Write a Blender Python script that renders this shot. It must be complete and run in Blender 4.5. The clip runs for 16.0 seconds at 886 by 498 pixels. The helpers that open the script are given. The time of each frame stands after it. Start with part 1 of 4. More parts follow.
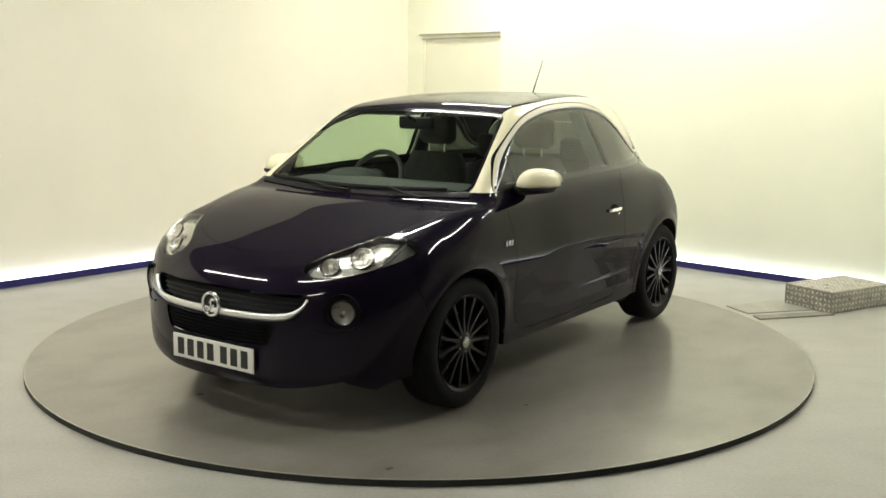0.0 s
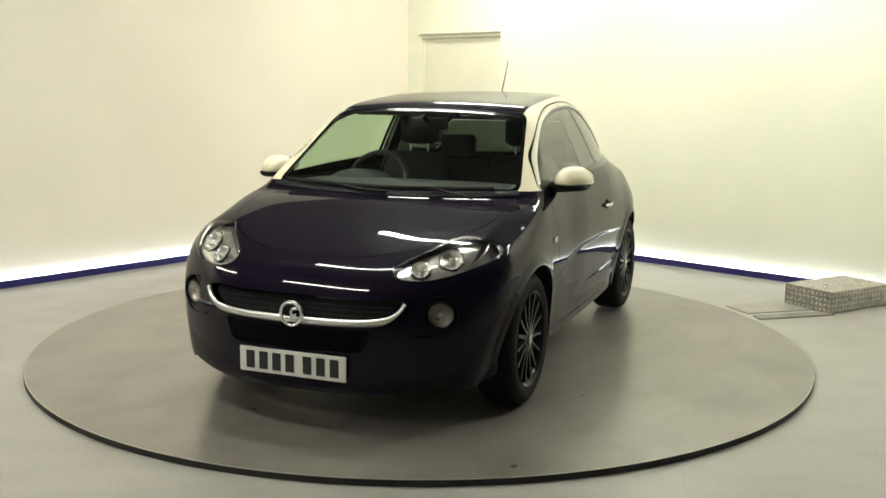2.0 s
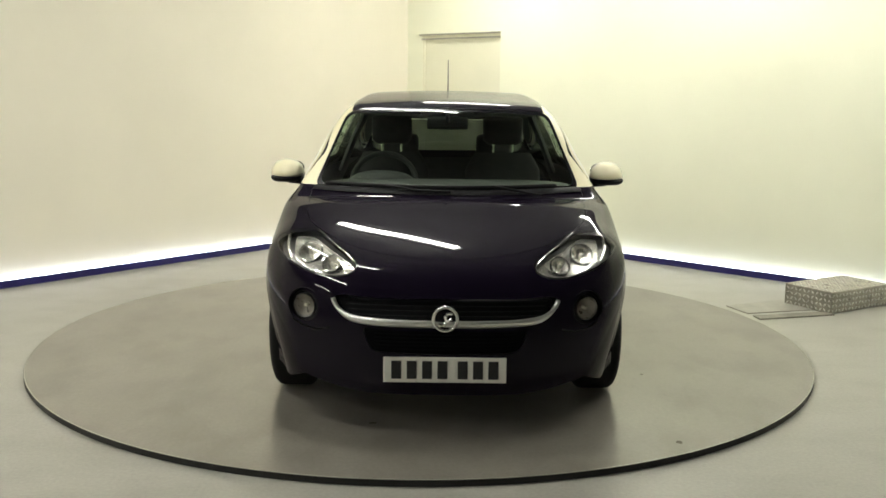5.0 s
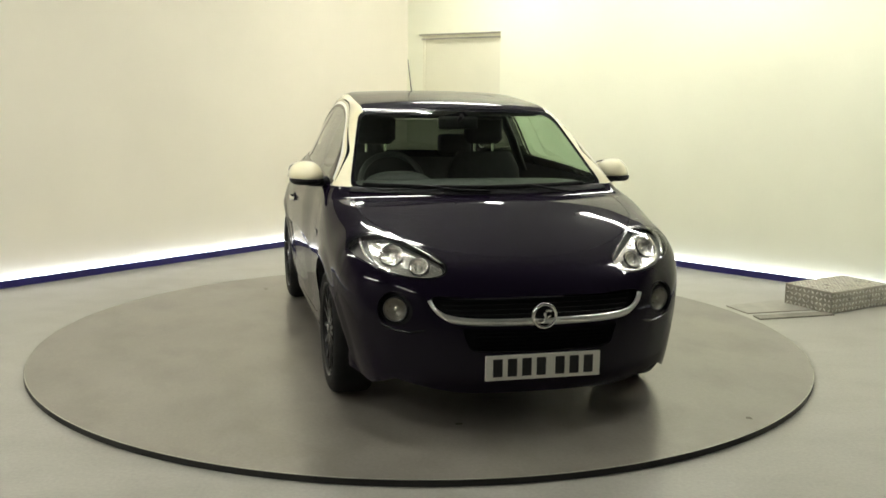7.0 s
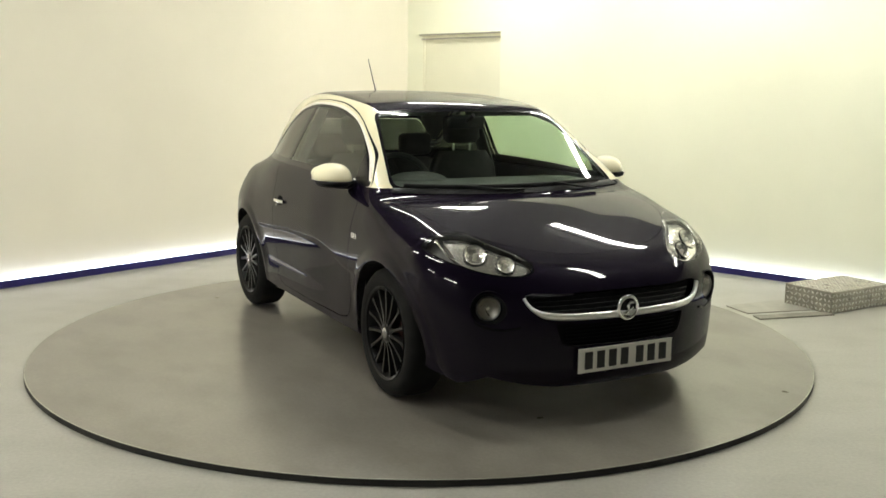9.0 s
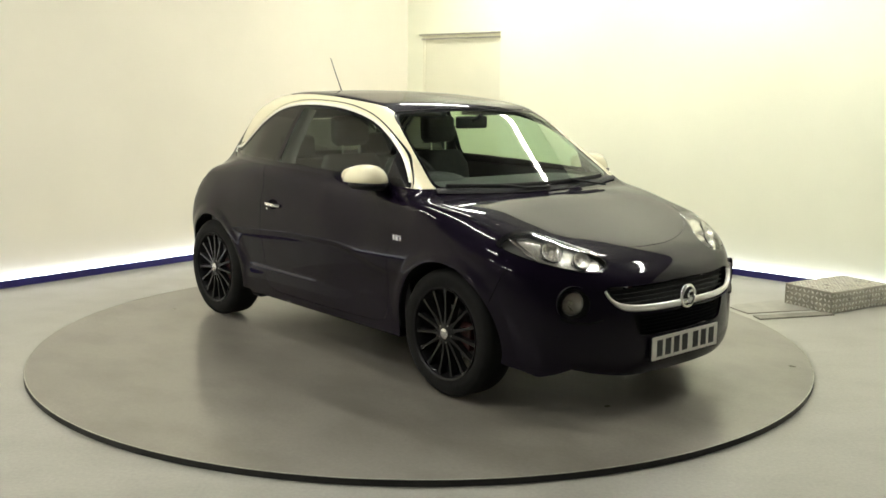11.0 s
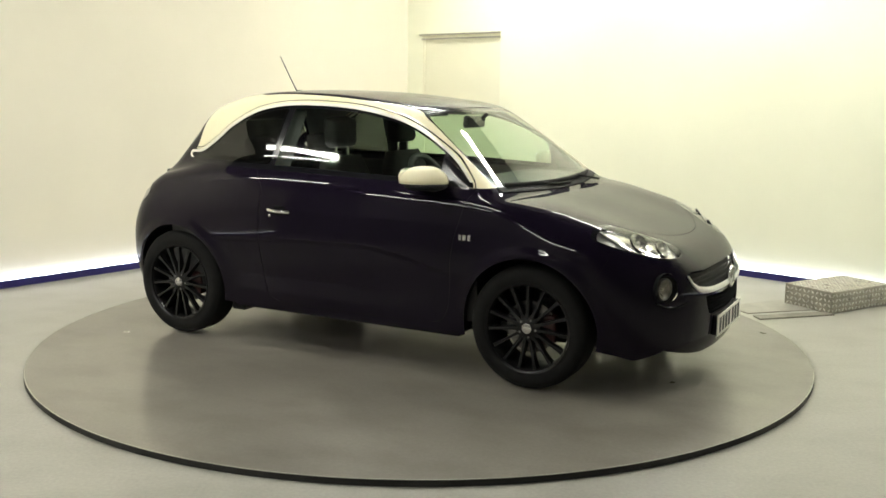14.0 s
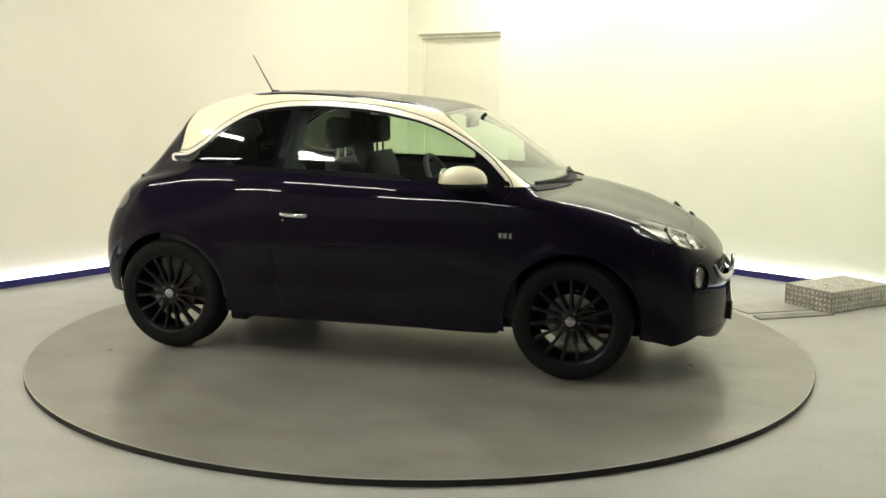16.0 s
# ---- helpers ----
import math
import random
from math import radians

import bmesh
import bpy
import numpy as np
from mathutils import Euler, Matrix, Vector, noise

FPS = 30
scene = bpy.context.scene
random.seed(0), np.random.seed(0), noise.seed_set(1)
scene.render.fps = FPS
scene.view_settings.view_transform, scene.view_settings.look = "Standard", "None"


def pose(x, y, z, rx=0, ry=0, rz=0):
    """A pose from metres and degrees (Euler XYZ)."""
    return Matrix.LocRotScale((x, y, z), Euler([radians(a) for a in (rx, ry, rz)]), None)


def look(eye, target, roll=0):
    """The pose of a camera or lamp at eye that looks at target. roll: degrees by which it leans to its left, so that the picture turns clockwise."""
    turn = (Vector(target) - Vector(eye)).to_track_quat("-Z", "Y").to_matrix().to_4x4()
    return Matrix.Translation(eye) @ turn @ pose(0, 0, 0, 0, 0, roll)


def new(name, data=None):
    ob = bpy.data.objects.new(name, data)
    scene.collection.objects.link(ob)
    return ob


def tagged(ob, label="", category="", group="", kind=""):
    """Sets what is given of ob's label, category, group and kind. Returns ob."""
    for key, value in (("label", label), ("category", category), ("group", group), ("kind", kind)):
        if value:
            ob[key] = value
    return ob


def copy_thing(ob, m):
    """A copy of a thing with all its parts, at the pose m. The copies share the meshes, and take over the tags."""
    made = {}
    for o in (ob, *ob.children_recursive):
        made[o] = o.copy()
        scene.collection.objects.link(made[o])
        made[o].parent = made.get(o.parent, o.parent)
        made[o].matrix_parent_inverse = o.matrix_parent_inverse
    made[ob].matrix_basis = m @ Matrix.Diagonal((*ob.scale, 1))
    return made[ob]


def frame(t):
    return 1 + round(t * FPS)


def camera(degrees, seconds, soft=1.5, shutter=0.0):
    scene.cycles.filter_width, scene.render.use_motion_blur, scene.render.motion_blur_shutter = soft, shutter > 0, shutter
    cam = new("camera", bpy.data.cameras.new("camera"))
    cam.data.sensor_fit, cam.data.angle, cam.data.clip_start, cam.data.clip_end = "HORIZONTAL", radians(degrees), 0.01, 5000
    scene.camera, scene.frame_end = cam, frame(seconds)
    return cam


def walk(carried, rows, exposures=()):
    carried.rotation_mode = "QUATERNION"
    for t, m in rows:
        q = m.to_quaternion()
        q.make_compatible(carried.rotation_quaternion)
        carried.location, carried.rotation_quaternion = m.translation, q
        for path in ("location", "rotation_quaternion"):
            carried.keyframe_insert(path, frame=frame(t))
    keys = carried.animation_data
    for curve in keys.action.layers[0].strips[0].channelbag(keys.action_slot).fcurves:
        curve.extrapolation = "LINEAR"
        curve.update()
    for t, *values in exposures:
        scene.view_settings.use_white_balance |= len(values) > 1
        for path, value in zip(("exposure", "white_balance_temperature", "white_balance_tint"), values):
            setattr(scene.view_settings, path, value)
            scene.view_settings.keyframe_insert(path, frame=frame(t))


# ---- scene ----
cam = camera(48.44, 16.0, soft=1.6)
TT = 0.03                       # height of the turntable's top over the floor
EYE = (0.0, 0.0, 1.479 + TT)
PITCH, ROLL = 9.25, 0.60
AIM = (0.0, math.cos(radians(PITCH)), EYE[2] - math.sin(radians(PITCH)))
walk(cam, [(0.0, look(EYE, AIM, ROLL)), (16.0, look(EYE, AIM, ROLL))],
     exposures=[(0.0, 0.0), (2.0, -0.08), (4.0, -0.19), (7.0, -0.23), (9.0, -0.13), (12.0, -0.02), (16.0, 0.0)])

# turntable centre and radius, and where the car stands on it
CX, CY, RAD = -0.119, 5.806, 2.229
OFF = (-0.158, 0.138)

# ---- world ----
world = bpy.data.worlds.new("world")
scene.world = world
world.use_nodes = True
world.node_tree.nodes["Background"].inputs[0].default_value = (0.9, 0.95, 0.85, 1)
world.node_tree.nodes["Background"].inputs[1].default_value = 0.02


# ---- materials ----
def mat(name, color, rough=0.5, metal=0.0, coat=0.0, spec=0.5, emit=None, noise_amt=0.0, noise_scale=8.0,
        bump=0.0, bump_scale=200.0, rough_amt=0.0, coat_rough=0.03):
    m = bpy.data.materials.new(name)
    m.use_nodes = True
    nt = m.node_tree
    b = nt.nodes["Principled BSDF"]
    b.inputs["Base Color"].default_value = (*color, 1)
    b.inputs["Roughness"].default_value = rough
    b.inputs["Metallic"].default_value = metal
    b.inputs["Coat Weight"].default_value = coat
    b.inputs["Coat Roughness"].default_value = coat_rough
    b.inputs["Specular IOR Level"].default_value = spec
    if emit:
        b.inputs["Emission Color"].default_value = (*emit[0], 1)
        b.inputs["Emission Strength"].default_value = emit[1]
    co = nt.nodes.new("ShaderNodeTexCoord")
    if noise_amt or rough_amt:
        n1 = nt.nodes.new("ShaderNodeTexNoise")
        n1.inputs["Scale"].default_value = noise_scale
        n1.inputs["Detail"].default_value = 6
        nt.links.new(co.outputs["Object"], n1.inputs["Vector"])
        if noise_amt:
            r = nt.nodes.new("ShaderNodeValToRGB")
            r.color_ramp.elements[0].position, r.color_ramp.elements[1].position = 0.3, 0.7
            r.color_ramp.elements[0].color = (*[c * (1 - noise_amt) for c in color], 1)
            r.color_ramp.elements[1].color = (*[min(1, c * (1 + noise_amt)) for c in color], 1)
            nt.links.new(n1.outputs["Fac"], r.inputs["Fac"])
            nt.links.new(r.outputs["Color"], b.inputs["Base Color"])
        if rough_amt:
            mr = nt.nodes.new("ShaderNodeMapRange")
            mr.inputs["To Min"].default_value = max(0.02, rough - rough_amt)
            mr.inputs["To Max"].default_value = min(1, rough + rough_amt)
            nt.links.new(n1.outputs["Fac"], mr.inputs["Value"])
            nt.links.new(mr.outputs["Result"], b.inputs["Roughness"])
    if bump:
        n2 = nt.nodes.new("ShaderNodeTexNoise")
        n2.inputs["Scale"].default_value = bump_scale
        n2.inputs["Detail"].default_value = 3
        nt.links.new(co.outputs["Object"], n2.inputs["Vector"])
        bp = nt.nodes.new("ShaderNodeBump")
        bp.inputs["Strength"].default_value = bump
        bp.inputs["Distance"].default_value = 0.01
        nt.links.new(n2.outputs["Fac"], bp.inputs["Height"])
        nt.links.new(bp.outputs["Normal"], b.inputs["Normal"])
    return m


def glass_mat(name, tint, gloss_ior=1.5):
    """A pane: tinted clear glass with a mirror sheen by Fresnel."""
    m = bpy.data.materials.new(name)
    m.use_nodes = True
    nt = m.node_tree
    nt.nodes.remove(nt.nodes["Principled BSDF"])
    out = nt.nodes["Material Output"]
    tr = nt.nodes.new("ShaderNodeBsdfTransparent")
    tr.inputs[0].default_value = (*tint, 1)
    gl = nt.nodes.new("ShaderNodeBsdfGlossy")
    gl.inputs["Roughness"].default_value = 0.015
    gl.inputs[0].default_value = (1, 1, 1, 1)
    lw = nt.nodes.new("ShaderNodeLayerWeight")
    lw.inputs["Blend"].default_value = 0.5
    pw = nt.nodes.new("ShaderNodeMath")
    pw.operation = "POWER"
    pw.inputs[1].default_value = 5.0
    nt.links.new(lw.outputs["Facing"], pw.inputs[0])
    fr = nt.nodes.new("ShaderNodeMath")
    fr.operation = "MULTIPLY_ADD"
    f0 = ((gloss_ior - 1) / (gloss_ior + 1)) ** 2
    fr.inputs[1].default_value, fr.inputs[2].default_value = 1 - f0, f0
    nt.links.new(pw.outputs[0], fr.inputs[0])
    mx = nt.nodes.new("ShaderNodeMixShader")
    nt.links.new(fr.outputs[0], mx.inputs[0])
    nt.links.new(tr.outputs[0], mx.inputs[1])
    nt.links.new(gl.outputs[0], mx.inputs[2])
    nt.links.new(mx.outputs[0], out.inputs[0])
    return m


PAINT = mat("deep_purple_paint", (0.0062, 0.0040, 0.0102), 0.45, 0.0, 0.66, spec=0.015, noise_amt=0.3, noise_scale=900, coat_rough=0.022)
PAINT.node_tree.nodes["Principled BSDF"].inputs["Coat IOR"].default_value = 1.38
PAINT.node_tree.nodes["Principled BSDF"].inputs["Specular Tint"].default_value = (0.42, 0.26, 0.85, 1)
CREAM = mat("cream_paint", (0.82, 0.76, 0.53), 0.35, 0, 0.8, noise_amt=0.02, noise_scale=3)
BLACK = mat("black_plastic", (0.007, 0.007, 0.008), 0.55, spec=0.2, bump=0.15, bump_scale=900, noise_amt=0.2, noise_scale=12)
GLOSSBLACK = mat("gloss_black", (0.006, 0.006, 0.008), 0.15, spec=0.22)
SEAM = mat("dark_gap", (0.003, 0.003, 0.004), 0.9, spec=0.1)
CHROME = mat("chrome", (0.86, 0.86, 0.84), 0.16, 1.0, rough_amt=0.04, noise_scale=30)
RUBBER = mat("tyre_rubber", (0.006, 0.006, 0.006), 0.8, spec=0.25, bump=0.2, bump_scale=300, noise_amt=0.3, noise_scale=20)
RIM = mat("black_alloy", (0.010, 0.010, 0.011), 0.28, 0.15, 0.08, spec=0.3, noise_amt=0.2, noise_scale=14)
DISC = mat("brake_steel", (0.22, 0.215, 0.21), 0.32, 1.0, noise_amt=0.3, noise_scale=40)
TRIM_IN = mat("interior_plastic", (0.030, 0.030, 0.031), 0.6, bump=0.2, bump_scale=500, noise_amt=0.2, noise_scale=9)
LINING = mat("headliner", (0.16, 0.155, 0.145), 0.9, noise_amt=0.1, noise_scale=20)
FABRIC = mat("seat_fabric", (0.026, 0.025, 0.025), 0.95, bump=0.4, bump_scale=700, noise_amt=0.3, noise_scale=30)
GLASS = glass_mat("green_glass", (0.70, 0.82, 0.70))
DARKGLASS = glass_mat("privacy_glass", (0.065, 0.072, 0.066))
BARCHROME = mat("satin_chrome", (0.80, 0.80, 0.78), 0.30, 1.0, rough_amt=0.05, noise_scale=25)
REDPAINT = mat("caliper_red", (0.045, 0.006, 0.006), 0.4)
# cream-white in the colour stands in for the chrome trim's reflection
SATIN = mat("satin_trim", (0.78, 0.75, 0.66), 0.38, 0.05, rough_amt=0.06, noise_scale=30)
LENS = glass_mat("lamp_lens", (0.97, 0.97, 0.95), 1.35)
REFL = mat("lamp_reflector", (0.78, 0.77, 0.73), 0.22, 0.85, rough_amt=0.10, noise_scale=60, bump=0.35, bump_scale=26)
LAMPBACK = mat("lamp_back", (0.17, 0.17, 0.165), 0.35, 0.4, rough_amt=0.1, noise_scale=40)
BULB = mat("bulb_glass", (0.7, 0.68, 0.6), 0.15, 0.2)
PLATE = mat("plate_white", (0.78, 0.77, 0.70), 0.4, noise_amt=0.03, noise_scale=30)
INK = mat("plate_ink", (0.012, 0.012, 0.012), 0.5)
SILVER = mat("badge_silver", (0.6, 0.6, 0.6), 0.2, 0.9)

WALL = mat("wall_paint", (0.84, 0.79, 0.66), 0.7, noise_amt=0.035, noise_scale=0.9, bump=0.05, bump_scale=60)
WALL_R = mat("wall_paint_pale", (0.83, 0.83, 0.66), 0.7, noise_amt=0.035, noise_scale=0.9, bump=0.05, bump_scale=60)
# unseen ceiling; colour darkened so that the bonnet reflects less
CEIL = mat("ceiling_darkened", (0.10, 0.10, 0.095), 0.8, noise_amt=0.03, noise_scale=1)
# walls out of view; their grey sets how dark the car's reflections are
UNSEENWALL = mat("unseen_wall_grey", (0.20, 0.195, 0.19), 0.8, noise_amt=0.05, noise_scale=1)
DOORM = mat("door_paint", (0.79, 0.77, 0.60), 0.5, noise_amt=0.03, noise_scale=2)
NAVY = mat("navy_skirting", (0.018, 0.014, 0.125), 0.35, noise_amt=0.2, noise_scale=5)
LED = mat("led_strip", (0.9, 0.9, 1), 0.5, emit=((0.80, 0.86, 1.0), 10.0))
TUBE = mat("lamp_diffuser", (0.9, 0.9, 0.9), 0.5, emit=((1.0, 0.995, 0.895), 104.0))
HOUSING = mat("lamp_housing", (0.7, 0.7, 0.68), 0.4)
ALU = mat("aluminium_strip", (0.45, 0.44, 0.38), 0.4, 0.8, noise_amt=0.15, noise_scale=10)


def floor_mat(name, base, dark, rough, scale=0.7, smear=0.90):
    """Painted concrete: broad stains, fine speckle and scuffs."""
    m = bpy.data.materials.new(name)
    m.use_nodes = True
    nt = m.node_tree
    b = nt.nodes["Principled BSDF"]
    co = nt.nodes.new("ShaderNodeTexCoord")

    def tex(scale, detail, stretch=(1, 1, 1)):
        mp = nt.nodes.new("ShaderNodeMapping")
        mp.inputs["Scale"].default_value = stretch
        nt.links.new(co.outputs["Object"], mp.inputs["Vector"])
        n = nt.nodes.new("ShaderNodeTexNoise")
        n.inputs["Scale"].default_value = scale
        n.inputs["Detail"].default_value = detail
        nt.links.new(mp.outputs[0], n.inputs["Vector"])
        return n

    def ramp(n, a, c, ca, cb):
        r = nt.nodes.new("ShaderNodeValToRGB")
        r.color_ramp.elements[0].position, r.color_ramp.elements[1].position = a, c
        r.color_ramp.elements[0].color, r.color_ramp.elements[1].color = (*ca, 1), (*cb, 1)
        nt.links.new(n.outputs["Fac"], r.inputs["Fac"])
        return r
    big = ramp(tex(scale, 7), 0.25, 0.75, dark, base)
    fine = ramp(tex(60, 5), 0.3, 0.7, (0.86, 0.86, 0.86), (1, 1, 1))
    smudge = ramp(tex(2.6, 3, (1, 1.6, 1)), 0.30, 0.55, (smear, smear * 0.995, smear * 0.985), (1, 1, 1))
    cur = big
    for r in (fine, smudge):
        mx = nt.nodes.new("ShaderNodeMix")
        mx.data_type, mx.blend_type = "RGBA", "MULTIPLY"
        mx.inputs["Factor"].default_value = 1
        nt.links.new(cur.outputs[0 if cur.type == "VALTORGB" else 2], mx.inputs[6])
        nt.links.new(r.outputs[0], mx.inputs[7])
        cur = mx
    nt.links.new(cur.outputs[2], b.inputs["Base Color"])
    mr = nt.nodes.new("ShaderNodeMapRange")
    mr.inputs["To Min"].default_value, mr.inputs["To Max"].default_value = rough - 0.08, rough + 0.12
    nt.links.new(tex(3, 5).outputs["Fac"], mr.inputs["Value"])
    nt.links.new(mr.outputs["Result"], b.inputs["Roughness"])
    bp = nt.nodes.new("ShaderNodeBump")
    bp.inputs["Strength"].default_value, bp.inputs["Distance"].default_value = 0.08, 0.005
    nt.links.new(tex(120, 3).outputs["Fac"], bp.inputs["Height"])
    nt.links.new(bp.outputs["Normal"], b.inputs["Normal"])
    return m


FLOOR = floor_mat("painted_concrete", (0.428, 0.418, 0.370), (0.360, 0.350, 0.307), 0.31)
DISCM = floor_mat("turntable_paint", (0.282, 0.261, 0.225), (0.180, 0.164, 0.141), 0.30, 1.5, 0.80)
DISCM.node_tree.nodes["Principled BSDF"].inputs["Coat Weight"].default_value = 0.45
DISCM.node_tree.nodes["Principled BSDF"].inputs["Coat Roughness"].default_value = 0.16
RIMEDGE = mat("turntable_edge", (0.014, 0.013, 0.012), 0.6, noise_amt=0.3, noise_scale=12)
LIP = mat("turntable_lip", (0.40, 0.39, 0.34), 0.4, 0.5, noise_amt=0.2, noise_scale=8)
# one plate in two tones: the relief's light and shade is put into the colour
TREADBASE = mat("tread_toned_down", (0.34, 0.32, 0.27), 0.5, 0.5, noise_amt=0.2, noise_scale=14, rough_amt=0.1)
TREAD = mat("tread_toned_up", (0.68, 0.66, 0.59), 0.30, 0.7, noise_amt=0.2, noise_scale=14, rough_amt=0.1)


# ---- helpers for meshes ----
def part(name, bm, material, parent=None, label="", smooth=None):
    me = bpy.data.meshes.new(name)
    bm.normal_update()
    bm.to_mesh(me)
    bm.free()
    me.materials.append(material)
    if smooth is not None:
        me.shade_smooth()
        if smooth < 180:
            me.set_sharp_from_angle(angle=radians(smooth))
    ob = new(name, me)
    if parent is not None:
        ob.parent = parent
    if label:
        tagged(ob, label)
    return ob


def thing(name, m, label, category, group="", kind=""):
    ob = new(name)
    ob.empty_display_size = 0.1
    ob.matrix_basis = m
    return tagged(ob, label, category, group, kind)


def box(bm, x0, x1, y0, y1, z0, z1, bevel=0.0, seg=1):
    r = bmesh.ops.create_cube(bm, size=1)
    vs = r["verts"]
    bmesh.ops.scale(bm, vec=(x1 - x0, y1 - y0, z1 - z0), verts=vs)
    bmesh.ops.translate(bm, vec=((x0 + x1) / 2, (y0 + y1) / 2, (z0 + z1) / 2), verts=vs)
    if bevel:
        es = list({e for v in vs for e in v.link_edges})
        bmesh.ops.bevel(bm, geom=es, offset=bevel, segments=seg, affect="EDGES", profile=0.5)
    return bm


def revolve(profile, n=64, axis="y", closed=False):
    """A lathe of (radius, height) points about an axis."""
    bm = bmesh.new()
    rings = []
    for i in range(n):
        a = 2 * math.pi * i / n
        c, s = math.cos(a), math.sin(a)
        if axis == "y":
            rings.append([bm.verts.new((r * c, h, r * s)) for r, h in profile])
        else:
            rings.append([bm.verts.new((r * c, r * s, h)) for r, h in profile])
    m = len(profile)
    for i in range(n):
        p, q = rings[i], rings[(i + 1) % n]
        for j in range(m if closed else m - 1):
            k = (j + 1) % m
            bm.faces.new((p[j], p[k], q[k], q[j]))
    bmesh.ops.remove_doubles(bm, verts=bm.verts, dist=1e-5)
    bmesh.ops.recalc_face_normals(bm, faces=bm.faces)
    return bm


def tube(points, radius, n=8, caps=True):
    """A round bar along points; radius may be a list."""
    pts = [Vector(p) for p in points]
    rad = radius if isinstance(radius, (list, tuple)) else [radius] * len(pts)
    bm = bmesh.new()
    rings = []
    for i, p in enumerate(pts):
        d = (pts[min(i + 1, len(pts) - 1)] - pts[max(i - 1, 0)]).normalized()
        u = d.cross(Vector((0.123, 0.31, 0.94))).normalized()
        v = d.cross(u)
        rings.append([bm.verts.new(p + rad[i] * (math.cos(2 * math.pi * k / n) * u + math.sin(2 * math.pi * k / n) * v))
                      for k in range(n)])
    for a, b in zip(rings, rings[1:]):
        for k in range(n):
            bm.faces.new((a[k], a[(k + 1) % n], b[(k + 1) % n], b[k]))
    if caps:
        bm.faces.new(rings[0][::-1])
        bm.faces.new(rings[-1])
    bmesh.ops.recalc_face_normals(bm, faces=bm.faces)
    return bm


def spline(pts, per=8, closed=True):
    """Catmull-Rom through pts."""
    p = np.array(pts, float)
    n = len(p)
    out = []
    for i in range(n if closed else n - 1):
        if closed:
            a, b, c, d = p[i - 1], p[i], p[(i + 1) % n], p[(i + 2) % n]
        else:
            a, b, c, d = p[max(i - 1, 0)], p[i], p[i + 1], p[min(i + 2, n - 1)]
        for k in range(per):
            t = k / per
            out.append(0.5 * (2 * b + (c - a) * t + (2 * a - 5 * b + 4 * c - d) * t * t + (3 * b - a - 3 * c + d) * t ** 3))
    if not closed:
        out.append(p[-1])
    return np.array(out)


# ---- the room ----
CORNER = Vector((-0.40, 10.72))
DL = Vector((-2.95, -3.49)).normalized()
DR = Vector((3.21, -2.89)).normalized()
LEN_L, LEN_R, HIGH = 10.5, 10.5, 3.3


def build_room():
    c, l, r = CORNER, CORNER + DL * LEN_L, CORNER + DR * LEN_R
    b = l + r - c
    bm = bmesh.new()
    bm.faces.new([bm.verts.new((*(p + (p - (c + b) / 2) * 0.03), 0)) for p in (c, l, b, r)])
    bmesh.ops.subdivide_edges(bm, edges=bm.edges[:], cuts=6, use_grid_fill=True)
    bmesh.ops.recalc_face_normals(bm, faces=bm.faces)
    fl = part("floor", bm, FLOOR)
    tagged(fl, "grey painted concrete studio floor with faint scuffs", "floor", kind="structure")
    bm = bmesh.new()
    vs = [bm.verts.new((*(p + (p - (c + b) / 2) * 0.03), HIGH)) for p in (c, l, b, r)]
    top = [bm.verts.new(v.co + Vector((0, 0, 0.15))) for v in vs]
    bm.faces.new(vs)
    bm.faces.new(top[::-1])
    for i in range(4):
        bm.faces.new((vs[i], vs[(i + 1) % 4], top[(i + 1) % 4], top[i]))
    bmesh.ops.recalc_face_normals(bm, faces=bm.faces)
    tagged(part("ceiling", bm, CEIL), "unseen studio ceiling, darkened for the car's reflections", "ceiling", kind="structure")

    def wall(name, p, q, material, label, hole=None):
        """A thick wall from p to q with its outside away from the room; hole: (from, to, height) along it."""
        d = (q - p)
        n = Vector((-d.y, d.x)).normalized()
        if n.dot((c + b) / 2 - p) > 0:
            n = -n
        ln = d.length
        d.normalize()
        bm = bmesh.new()

        def slab(s0, s1, z0, z1):
            co = [Vector((*(p + d * s + n * o), z)) for z in (z0, z1) for s, o in ((s0, 0), (s1, 0), (s1, 0.2), (s0, 0.2))]
            v = [bm.verts.new(k) for k in co]
            for f in ((0, 1, 2, 3), (4, 5, 6, 7), (0, 1, 5, 4), (1, 2, 6, 5), (2, 3, 7, 6), (3, 0, 4, 7)):
                bm.faces.new([v[i] for i in f])
        if hole:
            a, e, h = hole
            slab(0, a, 0, HIGH)
            slab(a, e, h, HIGH)
            slab(e, ln, 0, HIGH)
        else:
            slab(0, ln, 0, HIGH)
        bmesh.ops.remove_doubles(bm, verts=bm.verts, dist=1e-4)
        bmesh.ops.recalc_face_normals(bm, faces=bm.faces)
        return tagged(part(name, bm, material), label, "wall", kind="structure")
    wall("wall_west", c, l, WALL, "smooth cream painted wall with a lit base")
    wall("wall_north", c, r, WALL_R, "smooth pale cream painted wall with a doorway", DOOR)
    # two unseen walls, added to close the room and shade the reflections
    wall("wall_south", l, b, UNSEENWALL, "unseen plain grey wall added opposite the lit corner")
    wall("wall_east", r, b, UNSEENWALL, "unseen plain grey wall added to close the east side")


DOOR = (0.22, 1.27, 2.06)


def along(base, d, s, off, z):
    """A point s along a wall that starts at base, off metres into the room."""
    n = Vector((-d.y, d.x))
    if n.dot(Vector((0, 4)) - CORNER) < 0:
        n = -n
    p = base + d * s + n * off
    return Vector((p.x, p.y, z))


